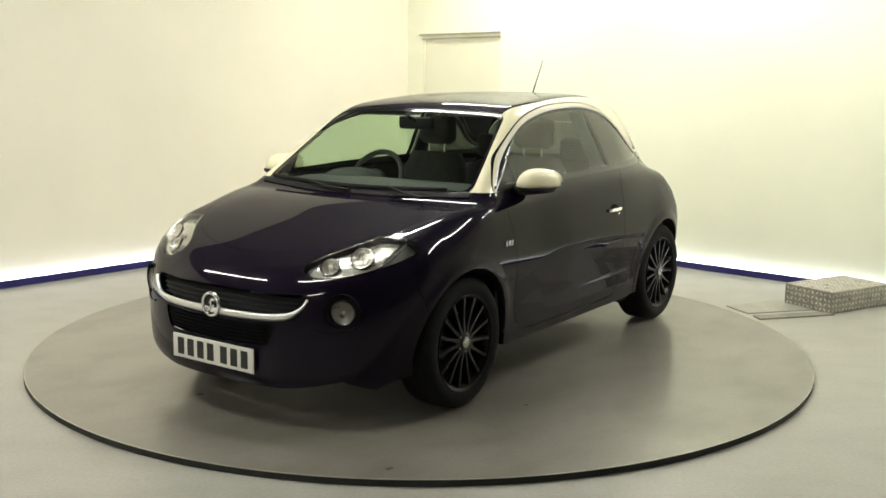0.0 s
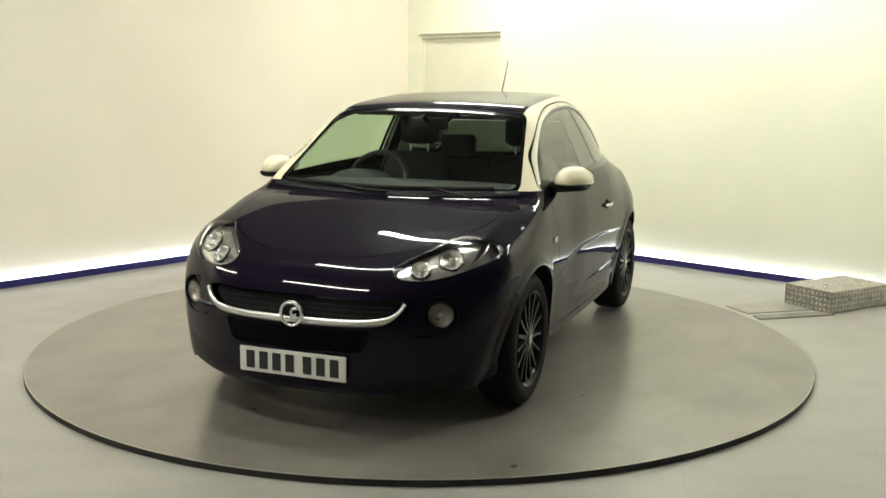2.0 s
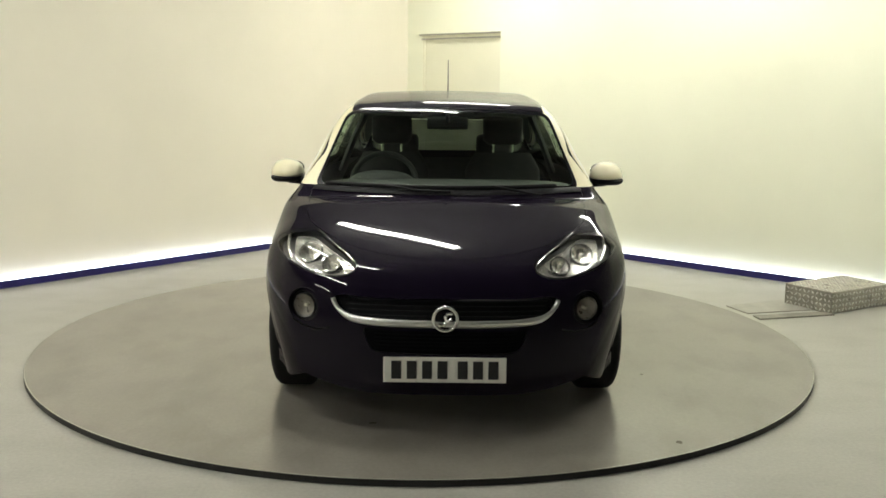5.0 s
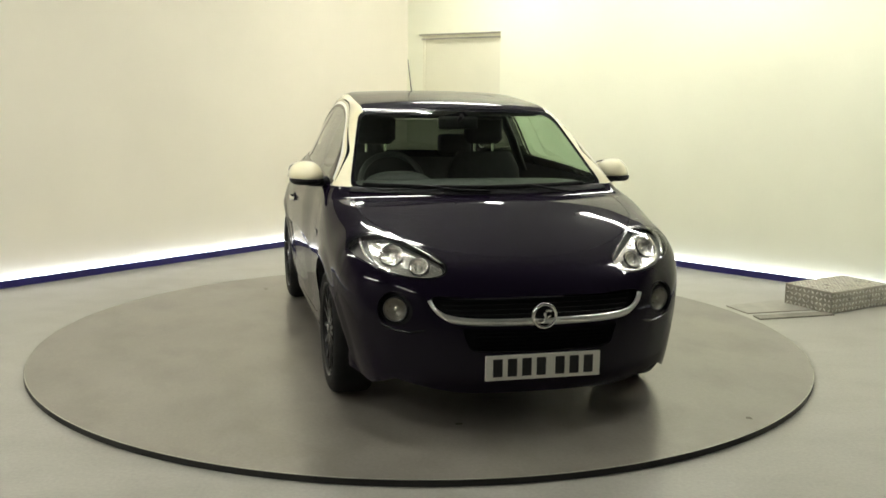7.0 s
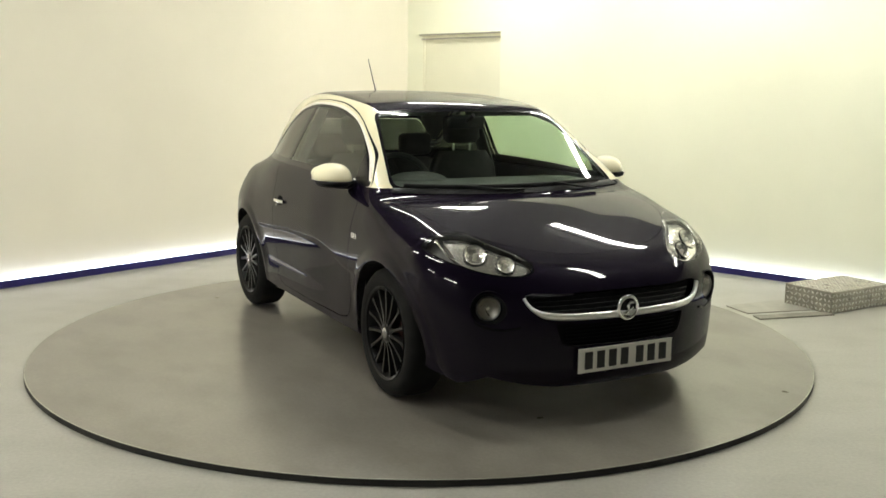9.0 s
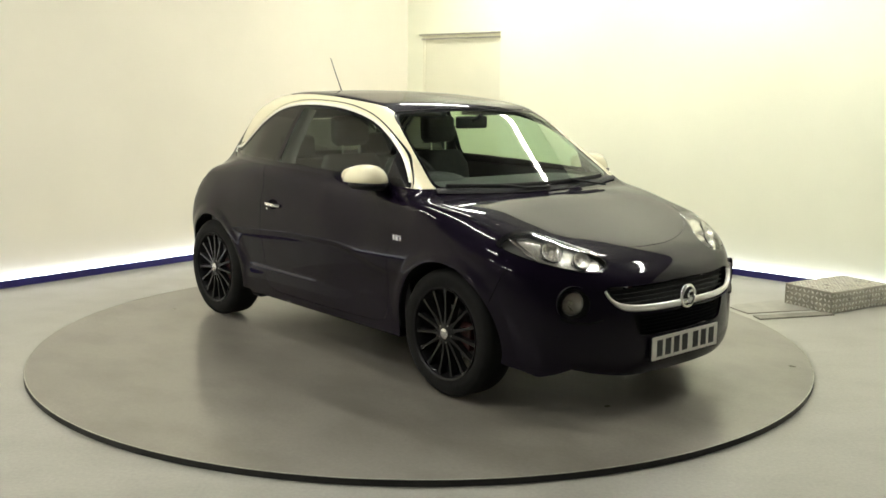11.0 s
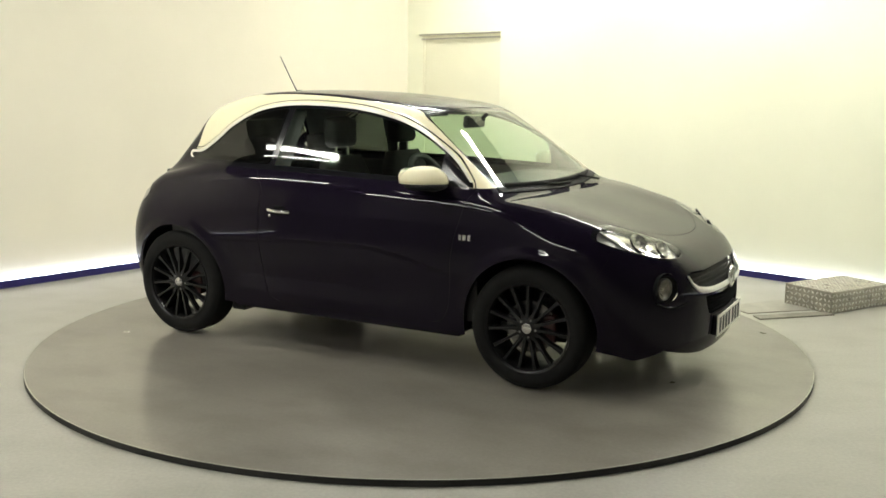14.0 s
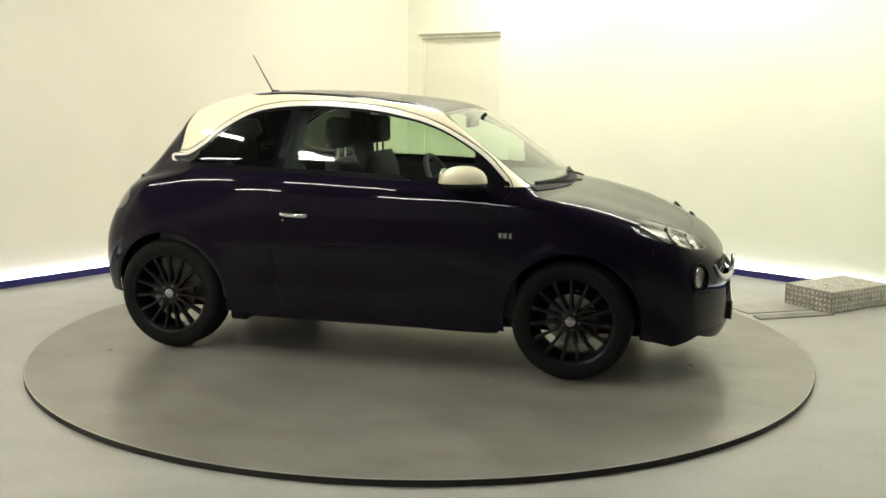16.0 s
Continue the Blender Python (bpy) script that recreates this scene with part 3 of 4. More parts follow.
def build_skin():
    s = Skin(*hull_mesh())
    s.cut(lambda x, y, z: np.hypot(x - AXF, z - AXZ) - ARCH, "void", region=lambda x, y, z: (y > .45) & (z < .75))
    s.cut(lambda x, y, z: np.hypot(x - AXR, z - AXZ) - ARCH, "void", region=lambda x, y, z: (y > .45) & (z < .75))
    s.cut(lambda x, y, z: z - (.238 - .055 * sstep(1.44, 1.72, x) + .055 * sstep(-1.35, -1.5, x)), "void")
    # windscreen, roof panel, side windows
    ws = lambda x, y, z: smax(y - (.688 - .335 * (z - .97)), smax(z - (1.372 - .02 * (y / .55) ** 2), .975 - z, .01), .05)
    s.cut(ws, "wsframe", region=lambda x, y, z: (x > .0) & (z > .95))
    s.cut(lambda x, y, z: ws(x, y, z) + .016, "windscreen", ("wsframe",))
    fore = lambda x: sstep(.1, .6, x)
    s.cut(lambda x, y, z: poly_dist(WINDOW, x, z) + .003 * fore(x), "chrome", region=lambda x, y, z: (y > .5) & (z > .97))
    belt = lambda x: 1.035 - .02 * (x + .3)
    s.cut(lambda x, y, z: poly_dist(WINDOW, x, z) + .014, "winframe", ("chrome",))
    s.cut(lambda x, y, z: z - belt(x), "winframe", ("chrome",))
    s.cut(lambda x, y, z: poly_dist(WINDOW, x, z) + .028 - .005 * fore(x), "glass", ("winframe",))
    s.cut(lambda x, y, z: np.abs(x - (-.475 + .1 * (z - 1.2))) - .022, "winframe", ("glass",))
    s.cut(lambda x, y, z: (.60 + .0 * z) - x, "winframe", ("glass",), lambda x, y, z: z < 1.2)
    s.cut(lambda x, y, z: x - (-.475 + .1 * (z - 1.2)), "rearglass", ("glass",))
    # cream roof: above the window line, and the dark panel in it
    low = lambda x: 1.04 - .055 * sstep(.70, .78, x) + .062 * sstep(-.95, -1.1, x)
    s.cut(lambda x, y, z: low(x) - z, "cream", region=lambda x, y, z: (x > -1.5) & (z > .97) & ((y > .3) | (z > 1.2)))
    s.cut(lambda x, y, z: .93 - x, "body", ("cream",), lambda x, y, z: x > .8)
    line = lambda x, y, z: poly_dist(WINDOW, x, z) - .015 + .009 * fore(x)
    rim = lambda x, y, z: (y > .45) & (x > -1.2)
    s.cut(lambda x, y, z: line(x, y, z) - .0030, "seam", ("cream",), rim)
    s.cut(lambda x, y, z: line(x, y, z) + .0030, "cream", ("seam",), rim)
    panel = lambda x, y, z: smax(y - (.535 - .05 * sstep(.3, -.8, x)), -.80 - x, .12)
    s.cut(panel, "roofpanel", ("cream",))
    s.cut(lambda x, y, z: x - (TAIL(z) + .40 * (y / .8) ** 2.6) - .012 - .075 * sstep(1.29, 1.08, z), "tailgate", ("cream",), lambda x, y, z: x < -.9)
    s.cut(lambda x, y, z: smax(y - .55, smax(z - 1.26, 1.02 - z, .01), .08), "rearwindow", ("body", "cream", "tailgate"), lambda x, y, z: (x < -1.2) & (y < .62))
    # panels
    s.cut(lambda x, y, z: poly_dist(HOOD, x, y), "hood", region=lambda x, y, z: (x > .75) & (z > .6))
    s.cut(lambda x, y, z: -poly_dist(HOOD, x, y) - .003, "seam", ("hood",))
    s.cut(lambda x, y, z: poly_dist(DOOR_LINE, x, z), "door", region=lambda x, y, z: y > .5)
    s.cut(lambda x, y, z: -poly_dist(DOOR_LINE, x, z) - .004, "seam", ("door",), lambda x, y, z: (z < 1.02))
    blunt = lambda x, y, z: smax(poly_dist(HEADLIGHT, y, z), (1.435 - x) * .8, .03)
    s.cut(blunt, "lampframe", ("body", "hood", "seam"), lambda x, y, z: (x > 1.3) & (y > .3))
    s.cut(lambda x, y, z: smax(blunt(x, y, z) + .008, (1.462 - x) * .8, .02), "lens", ("lampframe",))
    s.cut(lambda x, y, z: smax(blunt(x, y, z) + .019, y - .695, .03), "lensin", ("lens",))
    s.cut(lambda x, y, z: poly_dist(GRILLE, y, z), "grille", region=lambda x, y, z: x > 1.7)
    s.cut(lambda x, y, z: poly_dist(INTAKE, y, z), "intake", region=lambda x, y, z: x > 1.6)
    s.cut(lambda x, y, z: np.hypot(y - FOG[0], z - FOG[1]) - .066, "fogring", region=lambda x, y, z: x > 1.5)
    s.cut(lambda x, y, z: np.hypot(y - FOG[0], z - FOG[1]) - .05, "foghole", ("fogring",))
    # bumper joints
    joint = lambda x, y, z: (x > 1.3) & (y > .6) & (z < .70) & (z > .5)
    s.cut(lambda x, y, z: (x - 1.47) - .5 * (z - .56) - .002, "front", ("body",), joint)
    s.cut(lambda x, y, z: (x - 1.47) - .5 * (z - .56) + .002, "body", ("front",), joint)
    s.tag[s.tag == "front"] = "seam"
    s.N = s.normals()
    return s


def build_car():
    car = thing("car", pose(0, 0, 0), "deep purple three-door hatchback with cream roof and mirrors", "car")
    s = build_skin()
    s.mesh("body_shell", ["body"], PAINT, car, thick=.003, label="deep purple metallic body")
    s.mesh("bonnet", ["hood"], PAINT, car, thick=.003)
    s.mesh("roof_frame", ["cream"], CREAM, car, thick=.003, label="cream painted roof sides and pillars")
    s.mesh("roof_panel", ["roofpanel"], PAINT, car, label="dark glossy roof panel")
    s.mesh("tailgate", ["tailgate"], PAINT, car, label="dark upper tailgate and spoiler edge")
    s.mesh("headliner", ["cream", "roofpanel"], LINING, car, inset=.022, label="grey roof lining")
    s.mesh("panel_gap", ["seam"], SEAM, car, inset=.006)
    s.mesh("windscreen_border", ["wsframe"], GLOSSBLACK, car, inset=.002)
    s.mesh("windscreen", ["windscreen"], GLASS, car, inset=.002).visible_shadow = False
    s.mesh("rear_window", ["rearwindow"], DARKGLASS, car, inset=.003).visible_shadow = False
    s.mesh("grille", ["grille"], BLACK, car, inset=.04, label="black mesh grille")
    s.mesh("lower_intake", ["intake"], SEAM, car, inset=.012, label="black lower air intake")
    for side in (1, -1):
        d = s.mesh("door", ["door"], PAINT, car, side, thick=.003)
        s.mesh("window_trim", ["chrome"], SATIN, car, side, -.002, "window trim coloured cream-white for what chrome reflects", thick=.004)
        s.mesh("window_frame", ["winframe"], GLOSSBLACK, car, side, .002)
        s.mesh("door_glass", ["glass"], GLASS, d, side, .004).visible_shadow = False
        s.mesh("quarter_glass", ["rearglass"], DARKGLASS, car, side, .004).visible_shadow = False
        h = s.mesh("headlight", ["lampframe"], GLOSSBLACK, car, side, .001, "clear lens headlight", thick=.004)
        s.mesh("lens", ["lens", "lensin"], LENS, h, side, .001).visible_shadow = False
        s.mesh("lamp_back", ["lens", "lensin", "lampframe"], LAMPBACK, h, side, .040, "dark grey lamp housing")
        s.mesh("reflector", ["lensin"], REFL, h, side, .026, "bright faceted reflector", thick=.012)
        s.mesh("fog_recess", ["fogring"], BLACK, car, side, .012)
    return car, s


car, skin = build_car()


# ---- wheels ----
def build_wheel(parent, x, side, turn):
    w = thing("wheel", pose(x, side * 0.735, AXZ, 0, 0, 0 if side > 0 else 180), "", "")
    w.parent = parent
    R, W, RR = .312, .098, .222
    prof = [(RR - .006, -W + .012), (RR + .015, -W), (RR + .05, -W - .004), (R - .018, -W + .006), (R - .004, -W + .022), (R, -W + .04),
            (R, W - .04), (R - .004, W - .022), (R - .018, W - .006), (RR + .05, W + .004), (RR + .015, W), (RR - .006, W - .012)]
    part("tyre", revolve(prof, 72), RUBBER, w, "black rubber tyre", 40)
    rim = part("rim", revolve([(RR - .004, W - .004), (RR + .006, W + .002), (RR + .004, W - .008), (RR - .006, W - .012), (RR - .016, W - .03), (RR - .022, 0), (RR - .02, -W + .02),
                               (RR - .008, -W + .02), (RR - .010, 0), (RR - .006, W - .03)], 72, "y", True), RIM, w, "black multi-spoke alloy rim", 30)
    n = 15
    for k in range(n):
        a = 2 * math.pi * k / n + radians(turn)
        bm = bmesh.new()
        secs = []
        for r, wd, y0, y1 in ((.045, .011, .045, .088), (.09, .009, .050, .084), (.15, .0075, .055, .084), (.198, .0095, .050, .086), (.212, .013, .045, .085)):
            secs.append([bm.verts.new((r, y, t)) for t, y in ((-wd * 1.15, y0), (-wd * .8, y1), (wd * .8, y1), (wd * 1.15, y0))])
        for p, q in zip(secs, secs[1:]):
            for j in range(4):
                bm.faces.new((p[j], p[(j + 1) % 4], q[(j + 1) % 4], q[j]))
        bmesh.ops.recalc_face_normals(bm, faces=bm.faces)
        bmesh.ops.rotate(bm, verts=bm.verts, cent=(0, 0, 0), matrix=Matrix.Rotation(a, 3, "Y"))
        part("spoke", bm, RIM, rim)
    part("hub", revolve([(0, .093), (.022, .093), (.028, .089), (.05, .086), (.066, .078), (.07, .05), (.0, .05)], 40), RIM, rim, "", 35)
    part("hub_cap", revolve([(0, .0975), (.02, .0965), (.026, .094), (.026, .088), (0, .088)], 32), SILVER, rim, "small silver centre cap", 35)
    for k in range(5):
        a = 2 * math.pi * (k + .5) / 5 + radians(turn)
        bm = revolve([(0, .088), (.006, .088), (.008, .084), (.008, .07), (0, .07)], 6)
        bmesh.ops.translate(bm, verts=bm.verts, vec=(.045 * math.cos(a), 0, .045 * math.sin(a)))
        part("wheel_bolt", bm, DISC, rim)
    part("brake_disc", revolve([(.05, .035), (.132, .035), (.132, .012), (.05, .012)], 48, "y", True), DISC, w, "grey steel brake disc", 30)
    bm = bmesh.new()
    box(bm, -.135, -.06, .0, .05, -.07, .07, .012, 2)
    part("brake_caliper", bm, REDPAINT, w, "dark red brake caliper")
    return w


def build_wheel_wells(parent):
    for x in (AXF, AXR):
        for side in (1, -1):
            bm = revolve([(ARCH + .004, 0), (ARCH + .004, .30), (.10, .30)], 48)
            bmesh.ops.delete(bm, geom=[v for v in bm.verts if v.co.z < -.092], context="VERTS")
            bmesh.ops.translate(bm, verts=bm.verts, vec=(x, -.85, AXZ))
            bmesh.ops.translate(bm, verts=bm.verts, vec=(0, .03, 0))
            for v in bm.verts:
                if v.co.y < -.8:
                    v.co.y = -(side_y(v.co.x, max(v.co.z, .24)) - .012)
            if side > 0:
                bmesh.ops.scale(bm, verts=bm.verts, vec=(1, -1, 1))
            part("wheel_well", bm, BLACK, parent)
    bm = bmesh.new()
    box(bm, -1.5, 1.6, -.55, .55, .19, .24, .02)
    box(bm, -.72, .72, -.76, .76, .20, .25, .02)
    part("underbody", bm, BLACK, parent)


for wx in (AXF, AXR):
    for ws_ in (1, -1):
        build_wheel(car, wx, ws_, 7)


# ---- parts fixed to the skin ----
def front_x(y, z):
    """Where the nose lies at that width and height."""
    lo, hi = 1.0, 2.1
    for _ in range(17):
        m = (lo + hi) / 2
        if hull(np.array([m]), np.array([y]), np.array([z]))[0] > 0:
            hi = m
        else:
            lo = m
    return lo


def side_y(x, z):
    lo, hi = 0.2, 1.0
    for _ in range(17):
        m = (lo + hi) / 2
        if hull(np.array([x]), np.array([m]), np.array([z]))[0] > 0:
            hi = m
        else:
            lo = m
    return lo


def top_z(x, y):
    lo, hi = 0.4, 1.6
    for _ in range(17):
        m = (lo + hi) / 2
        if hull(np.array([x]), np.array([y]), np.array([m]))[0] > 0:
            hi = m
        else:
            lo = m
    return lo


def ribbon(points, up, w, d):
    """A flat bar with rounded section along points; w along up, d across."""
    pts = [Vector(p) for p in points]
    ups = up if isinstance(up, list) else [up] * len(pts)
    ws = w if isinstance(w, list) else [w] * len(pts)
    bm = bmesh.new()
    rings = []
    for i, p in enumerate(pts):
        t = (pts[min(i + 1, len(pts) - 1)] - pts[max(i - 1, 0)]).normalized()
        u = (Vector(ups[i]) - t * t.dot(Vector(ups[i]))).normalized()
        v = t.cross(u)
        rings.append([bm.verts.new(p + ws[i] / 2 * math.cos(a) * u + d / 2 * math.sin(a) * v) for a in [2 * math.pi * k / 10 for k in range(10)]])
    for a, b in zip(rings, rings[1:]):
        for k in range(10):
            bm.faces.new((a[k], a[(k + 1) % 10], b[(k + 1) % 10], b[k]))
    bm.faces.new(rings[0][::-1])
    bm.faces.new(rings[-1])
    bmesh.ops.recalc_face_normals(bm, faces=bm.faces)
    return bm


def along_x(bm, x, y, z, tilt_z=0.0, tilt_y=0.0):
    """Turns a lathe about y so that it faces ahead and stands at x, y, z."""
    m = Matrix.Translation((x, y, z)) @ Euler((radians(tilt_y), 0, radians(tilt_z - 90))).to_matrix().to_4x4()
    bmesh.ops.transform(bm, matrix=m, verts=bm.verts)
    return bm


FOGREFL = mat("fog_reflector", (0.34, 0.32, 0.29), 0.3, 0.7, rough_amt=0.1, noise_scale=60)


def build_front(car):
    # chrome bar of the grille, one piece from end to end
    half = [(.482, .590), (.468, .562), (.445, .538), (.41, .518), (.36, .508), (.28, .503), (.18, .501), (.09, .500), (0, .500)]
    pts = [(y, z) for y, z in half] + [(-y, z) for y, z in half[-2::-1]]
    pts = spline(pts, 3, False)
    path = [(front_x(abs(y), z) + .004, y, z) for y, z in pts]
    wd = [.010 + .025 * float(sstep(.49, .38, abs(y))) for y, z in pts]
    part("grille_bar", ribbon(path, (0.25, 0, 1), wd, .022), BARCHROME, car, "satin chrome grille bar", 60)
    # grille slats behind it
    for z in (.525, .545, .565, .585):
        wdt = .40 + (z - .52) * .6
        ys = np.linspace(-wdt, wdt, 17)
        part("grille_slat", ribbon([(front_x(abs(y), z) - .026, y, z) for y in ys], (0, 0, 1), .006, .010), BLACK, car)
    for z in (.388, .404, .420, .436, .452):
        ys = np.linspace(-.30, .30, 13)
        part("intake_slat", ribbon([(front_x(abs(y), z) - .010, y, z) for y in ys], (0, 0, 1), .005, .010), SEAM, car)
    # round emblem: a ring and a plain curved bar
    ex, ez = front_x(0, .527) + .022, .525
    em = part("emblem", along_x(revolve([(.046, -.012), (.056, -.010), (.059, -.002), (.056, .006), (.050, .009), (.044, .006), (.042, -.002)], 40, "y", True), ex, 0, ez), CHROME, car,
              "round chrome emblem", 60)
    part("emblem_disc", along_x(revolve([(0, .001), (.044, -.002), (.044, -.012), (0, -.012)], 32), ex, 0, ez), GLOSSBLACK, em)
    curve = spline([(.030, .022), (.012, .024), (.000, .010), (.004, -.008), (-.010, -.026), (-.028, -.024)], 4, False)
    part("emblem_figure", ribbon([(ex + .003, y, ez + z) for y, z in curve], (0, .6, 1), .014, .008), CHROME, em, "", 60)
    part("emblem_bar", ribbon([(ex + .003, .026, ez + .002), (ex + .003, .004, ez - .012)], (0, 0, 1), .010, .008), CHROME, em, "", 60)
    # number plate on its plinth
    px = front_x(0, .30)
    part("plate_plinth", box(bmesh.new(), px - .05, px + .002, -.25, .25, .255, .36, .01, 2), BLACK, car)
    pl = part("number_plate", box(bmesh.new(), px + .003, px + .009, -.26, .26, .2505, .3615, .0025), PLATE, car, "white number plate with dark bars")
    for k, y in enumerate((-.205, -.140, -.075, -.010, .075, .140, .205)):
        part("plate_bar", box(bmesh.new(), px + .0092, px + .0105, y - .021, y + .021, .267, .345), INK, pl)
    # fog lamps
    for s in (1, -1):
        fx = front_x(FOG[0], FOG[1])
        tz = 22 * s
        fl = part("fog_lamp", along_x(revolve([(.046, -.02), (.053, -.018), (.055, -.004), (.051, .004), (.046, .0)], 40), fx - .008, s * FOG[0], FOG[1], tz), DISC, car,
                  "round clear fog lamp", 50)
        part("bowl", along_x(revolve([(0, -.032), (.02, -.03), (.036, -.02), (.047, -.004)], 32), fx - .008, s * FOG[0], FOG[1], tz), FOGREFL, fl, "", 80)
        part("bulb", along_x(revolve([(0, -.006), (.008, -.010), (.009, -.03), (0, -.03)], 16), fx - .008, s * FOG[0], FOG[1], tz), BULB, fl, "", 60)
        part("cover", along_x(revolve([(0, .006), (.025, .004), (.047, -.001)], 32), fx - .008, s * FOG[0], FOG[1], tz), LENS, fl, "", 80).visible_shadow = False
        hole = along_x(revolve([(.08, .0), (.075, -.045), (0, -.05)], 32), fx - .002, s * FOG[0], FOG[1], tz)
        part("fog_housing", hole, BLACK, car, "", 40)
        # a short bright fin under the lamp
        fin = [(front_x(y, z) + .002, s * y, z) for y, z in ((.50, .462), (.56, .448), (.62, .455), (.67, .475))]
        part("bumper_fin", ribbon(fin, (.3, 0, 1), .010, .010), GLOSSBLACK, car)


def build_headlights(car):
    heads = [o for o in car.children if o.name.startswith("headlight")]
    for h, s in zip(heads, (1, -1)):
        for y, z, r in ((.500, .726, .037), (.606, .764, .047)):
            x = front_x(y, z)
            e = .004
            n = Vector([float(hull(np.array([x + dx]), np.array([y + dy]), np.array([z + dz]))[0] - hull(np.array([x - dx]), np.array([y - dy]), np.array([z - dz]))[0])
                        for dx, dy, dz in ((e, 0, 0), (0, e, 0), (0, 0, e))]).normalized()
            c = Vector((x, y, z)) - n * .019
            at = (c.x, s * c.y, c.z, 18 * s, 38)
            b = part("bowl", along_x(revolve([(0, -.014), (r * .45, -.011), (r * .8, .002), (r, .011), (r + .004, .012), (r + .004, .002)], 36), *at), REFL, h, "", 60)
            part("bulb", along_x(revolve([(0, .016), (.009, .012), (.011, .0), (0, -.01)], 16), *at), BULB, b, "", 60)
            part("bezel", along_x(revolve([(r + .001, .011), (r + .007, .013), (r + .008, .003), (r + .003, .001)], 36, "y", True), *at), GLOSSBLACK, b, "", 60)
        guide = spline([(.690, .722), (.712, .750), (.722, .79), (.716, .832), (.690, .850)], 4, False)
        part("light_guide", tube([(front_x(y, z) - .024, s * y, z) for y, z in guide], .0055, 8), CHROME, h, "bright strip inside the lamp", 80)
        brow = spline([(.400, .726), (.45, .758), (.53, .798), (.62, .842), (.69, .853)], 4, False)
        part("lens_edge", tube([(front_x(y, z) - .012, s * y, z) for y, z in brow], .0035, 8), CHROME, h, "", 80)



def ellipsoid(cx, cy, cz, rx0, rx1, ry, rz0, rz1, n=28, m=16, flat=1.0):
    """A rounded shell with its own radius before and behind, above and below."""
    bm = bmesh.new()
    rows = []
    for j in range(m + 1):
        f = math.pi * j / m - math.pi / 2
        row = []
        for i in range(n):
            a = 2 * math.pi * i / n
            c, s, q = math.cos(a), math.sin(a), math.cos(f)
            e = 0.85
            px = math.copysign(abs(c) ** e, c) * q ** .8
            py = math.copysign(abs(s) ** e, s) * q ** .8
            pz = math.sin(f)
            row.append(bm.verts.new((cx + px * (rx1 if px > 0 else rx0), cy + py * ry, cz + pz * (rz1 if pz > 0 else rz0))))
        rows.append(row)
    for a, b in zip(rows, rows[1:]):
        for k in range(n):
            bm.faces.new((a[k], a[(k + 1) % n], b[(k + 1) % n], b[k]))
    bmesh.ops.remove_doubles(bm, verts=bm.verts, dist=1e-5)
    bmesh.ops.recalc_face_normals(bm, faces=bm.faces)
    return bm


def build_sides(car):
    for s in (1, -1):
        # mirror: cream cap over a black foot
        mir = part("door_mirror", ellipsoid(.585, s * .872, .997, .108, .116, .087, .034, .020), BLACK, car, "black mirror foot with cream cap", 60)
        for v in mir.data.vertices:
            v.co.z = max(v.co.z, .974)
        bm = ellipsoid(.585, s * .872, 1.008, .114, .120, .092, .008, .086)
        for v in bm.verts:
            v.co.x -= .45 * max(0, abs(v.co.y) - .875)
            v.co.z = max(v.co.z, 1.004)
        part("cap", bm, CREAM, mir, "glossy cream mirror cap", 80)
        part("arm", ribbon([(.60, s * .75, .985), (.60, s * .80, .985), (.60, s * .86, .99)], (0, 0, 1), .055, .085), BLACK, mir, "", 60)
        part("mirror_glass", ellipsoid(.476, s * .875, 1.040, .004, .004, .080, .045, .040), CHROME, mir, "", 60)
        # handle: bright bar; near-black bulge behind it carries the hollow's shade as colour
        hx = np.linspace(-.435, -.285, 9)
        pts = [(x, s * (side_y(x, .80) + .006 + .020 * math.sin(math.pi * i / 8) ** .5), .802 - .004 * i / 8) for i, x in enumerate(hx)]
        hd = part("door_handle", ribbon(pts, (0, 0, 1), .022, .014), CHROME, car, "chrome door handle over a near-black patch for the hollow's shade", 60)
        cy = side_y(-.36, .80)
        part("hollow_shade", ellipsoid(-.365, s * (cy - .004), .795, .055, .055, .0075, .034, .034), SEAM, hd, "", 60)
        part("lock", ellipsoid(-.425, s * (cy + .001), .770, .008, .008, .005, .008, .008), CHROME, hd, "", 60)
        # small fender badge of plain bars
        for k, (dx, w) in enumerate(((-.028, .016), (-.004, .020), (.024, .016))):
            y = side_y(.80 + dx, .742)
            part("fender_badge", box(bmesh.new(), .80 + dx - w / 2, .80 + dx + w / 2, s * (y - .002) - .003, s * (y - .002) + .006 * s + .001, .728, .757, .002), SILVER, car, "silver wing badge")
        # sill strip and jacking block
        part("sill", box(bmesh.new(), -.74, .76, s * .77 - .03, s * .77 + .03, .215, .262, .012, 2), PAINT, car)
        part("underside_bracket", box(bmesh.new(), -.80, -.70, s * .70 - .05, s * .70 + .05, .175, .24, .01), BLACK, car)
        # tail lamp
        tl = spline([(-1.54, .79), (-1.49, .78), (-1.44, .80), (-1.415, .845), (-1.44, .885), (-1.49, .90), (-1.53, .88)], 4)
        bm = bmesh.new()
        outer = [bm.verts.new((x, s * (side_y(x, z) + .003), z)) for x, z in tl]
        cen = bm.verts.new((-1.48, s * (side_y(-1.48, .84) + .010), .84))
        for i in range(len(outer)):
            bm.faces.new((outer[i], outer[(i + 1) % len(outer)], cen))
        bmesh.ops.recalc_face_normals(bm, faces=bm.faces)
        part("tail_lamp", bm, TAILRED, car, "very dark red tail lamp", 80)


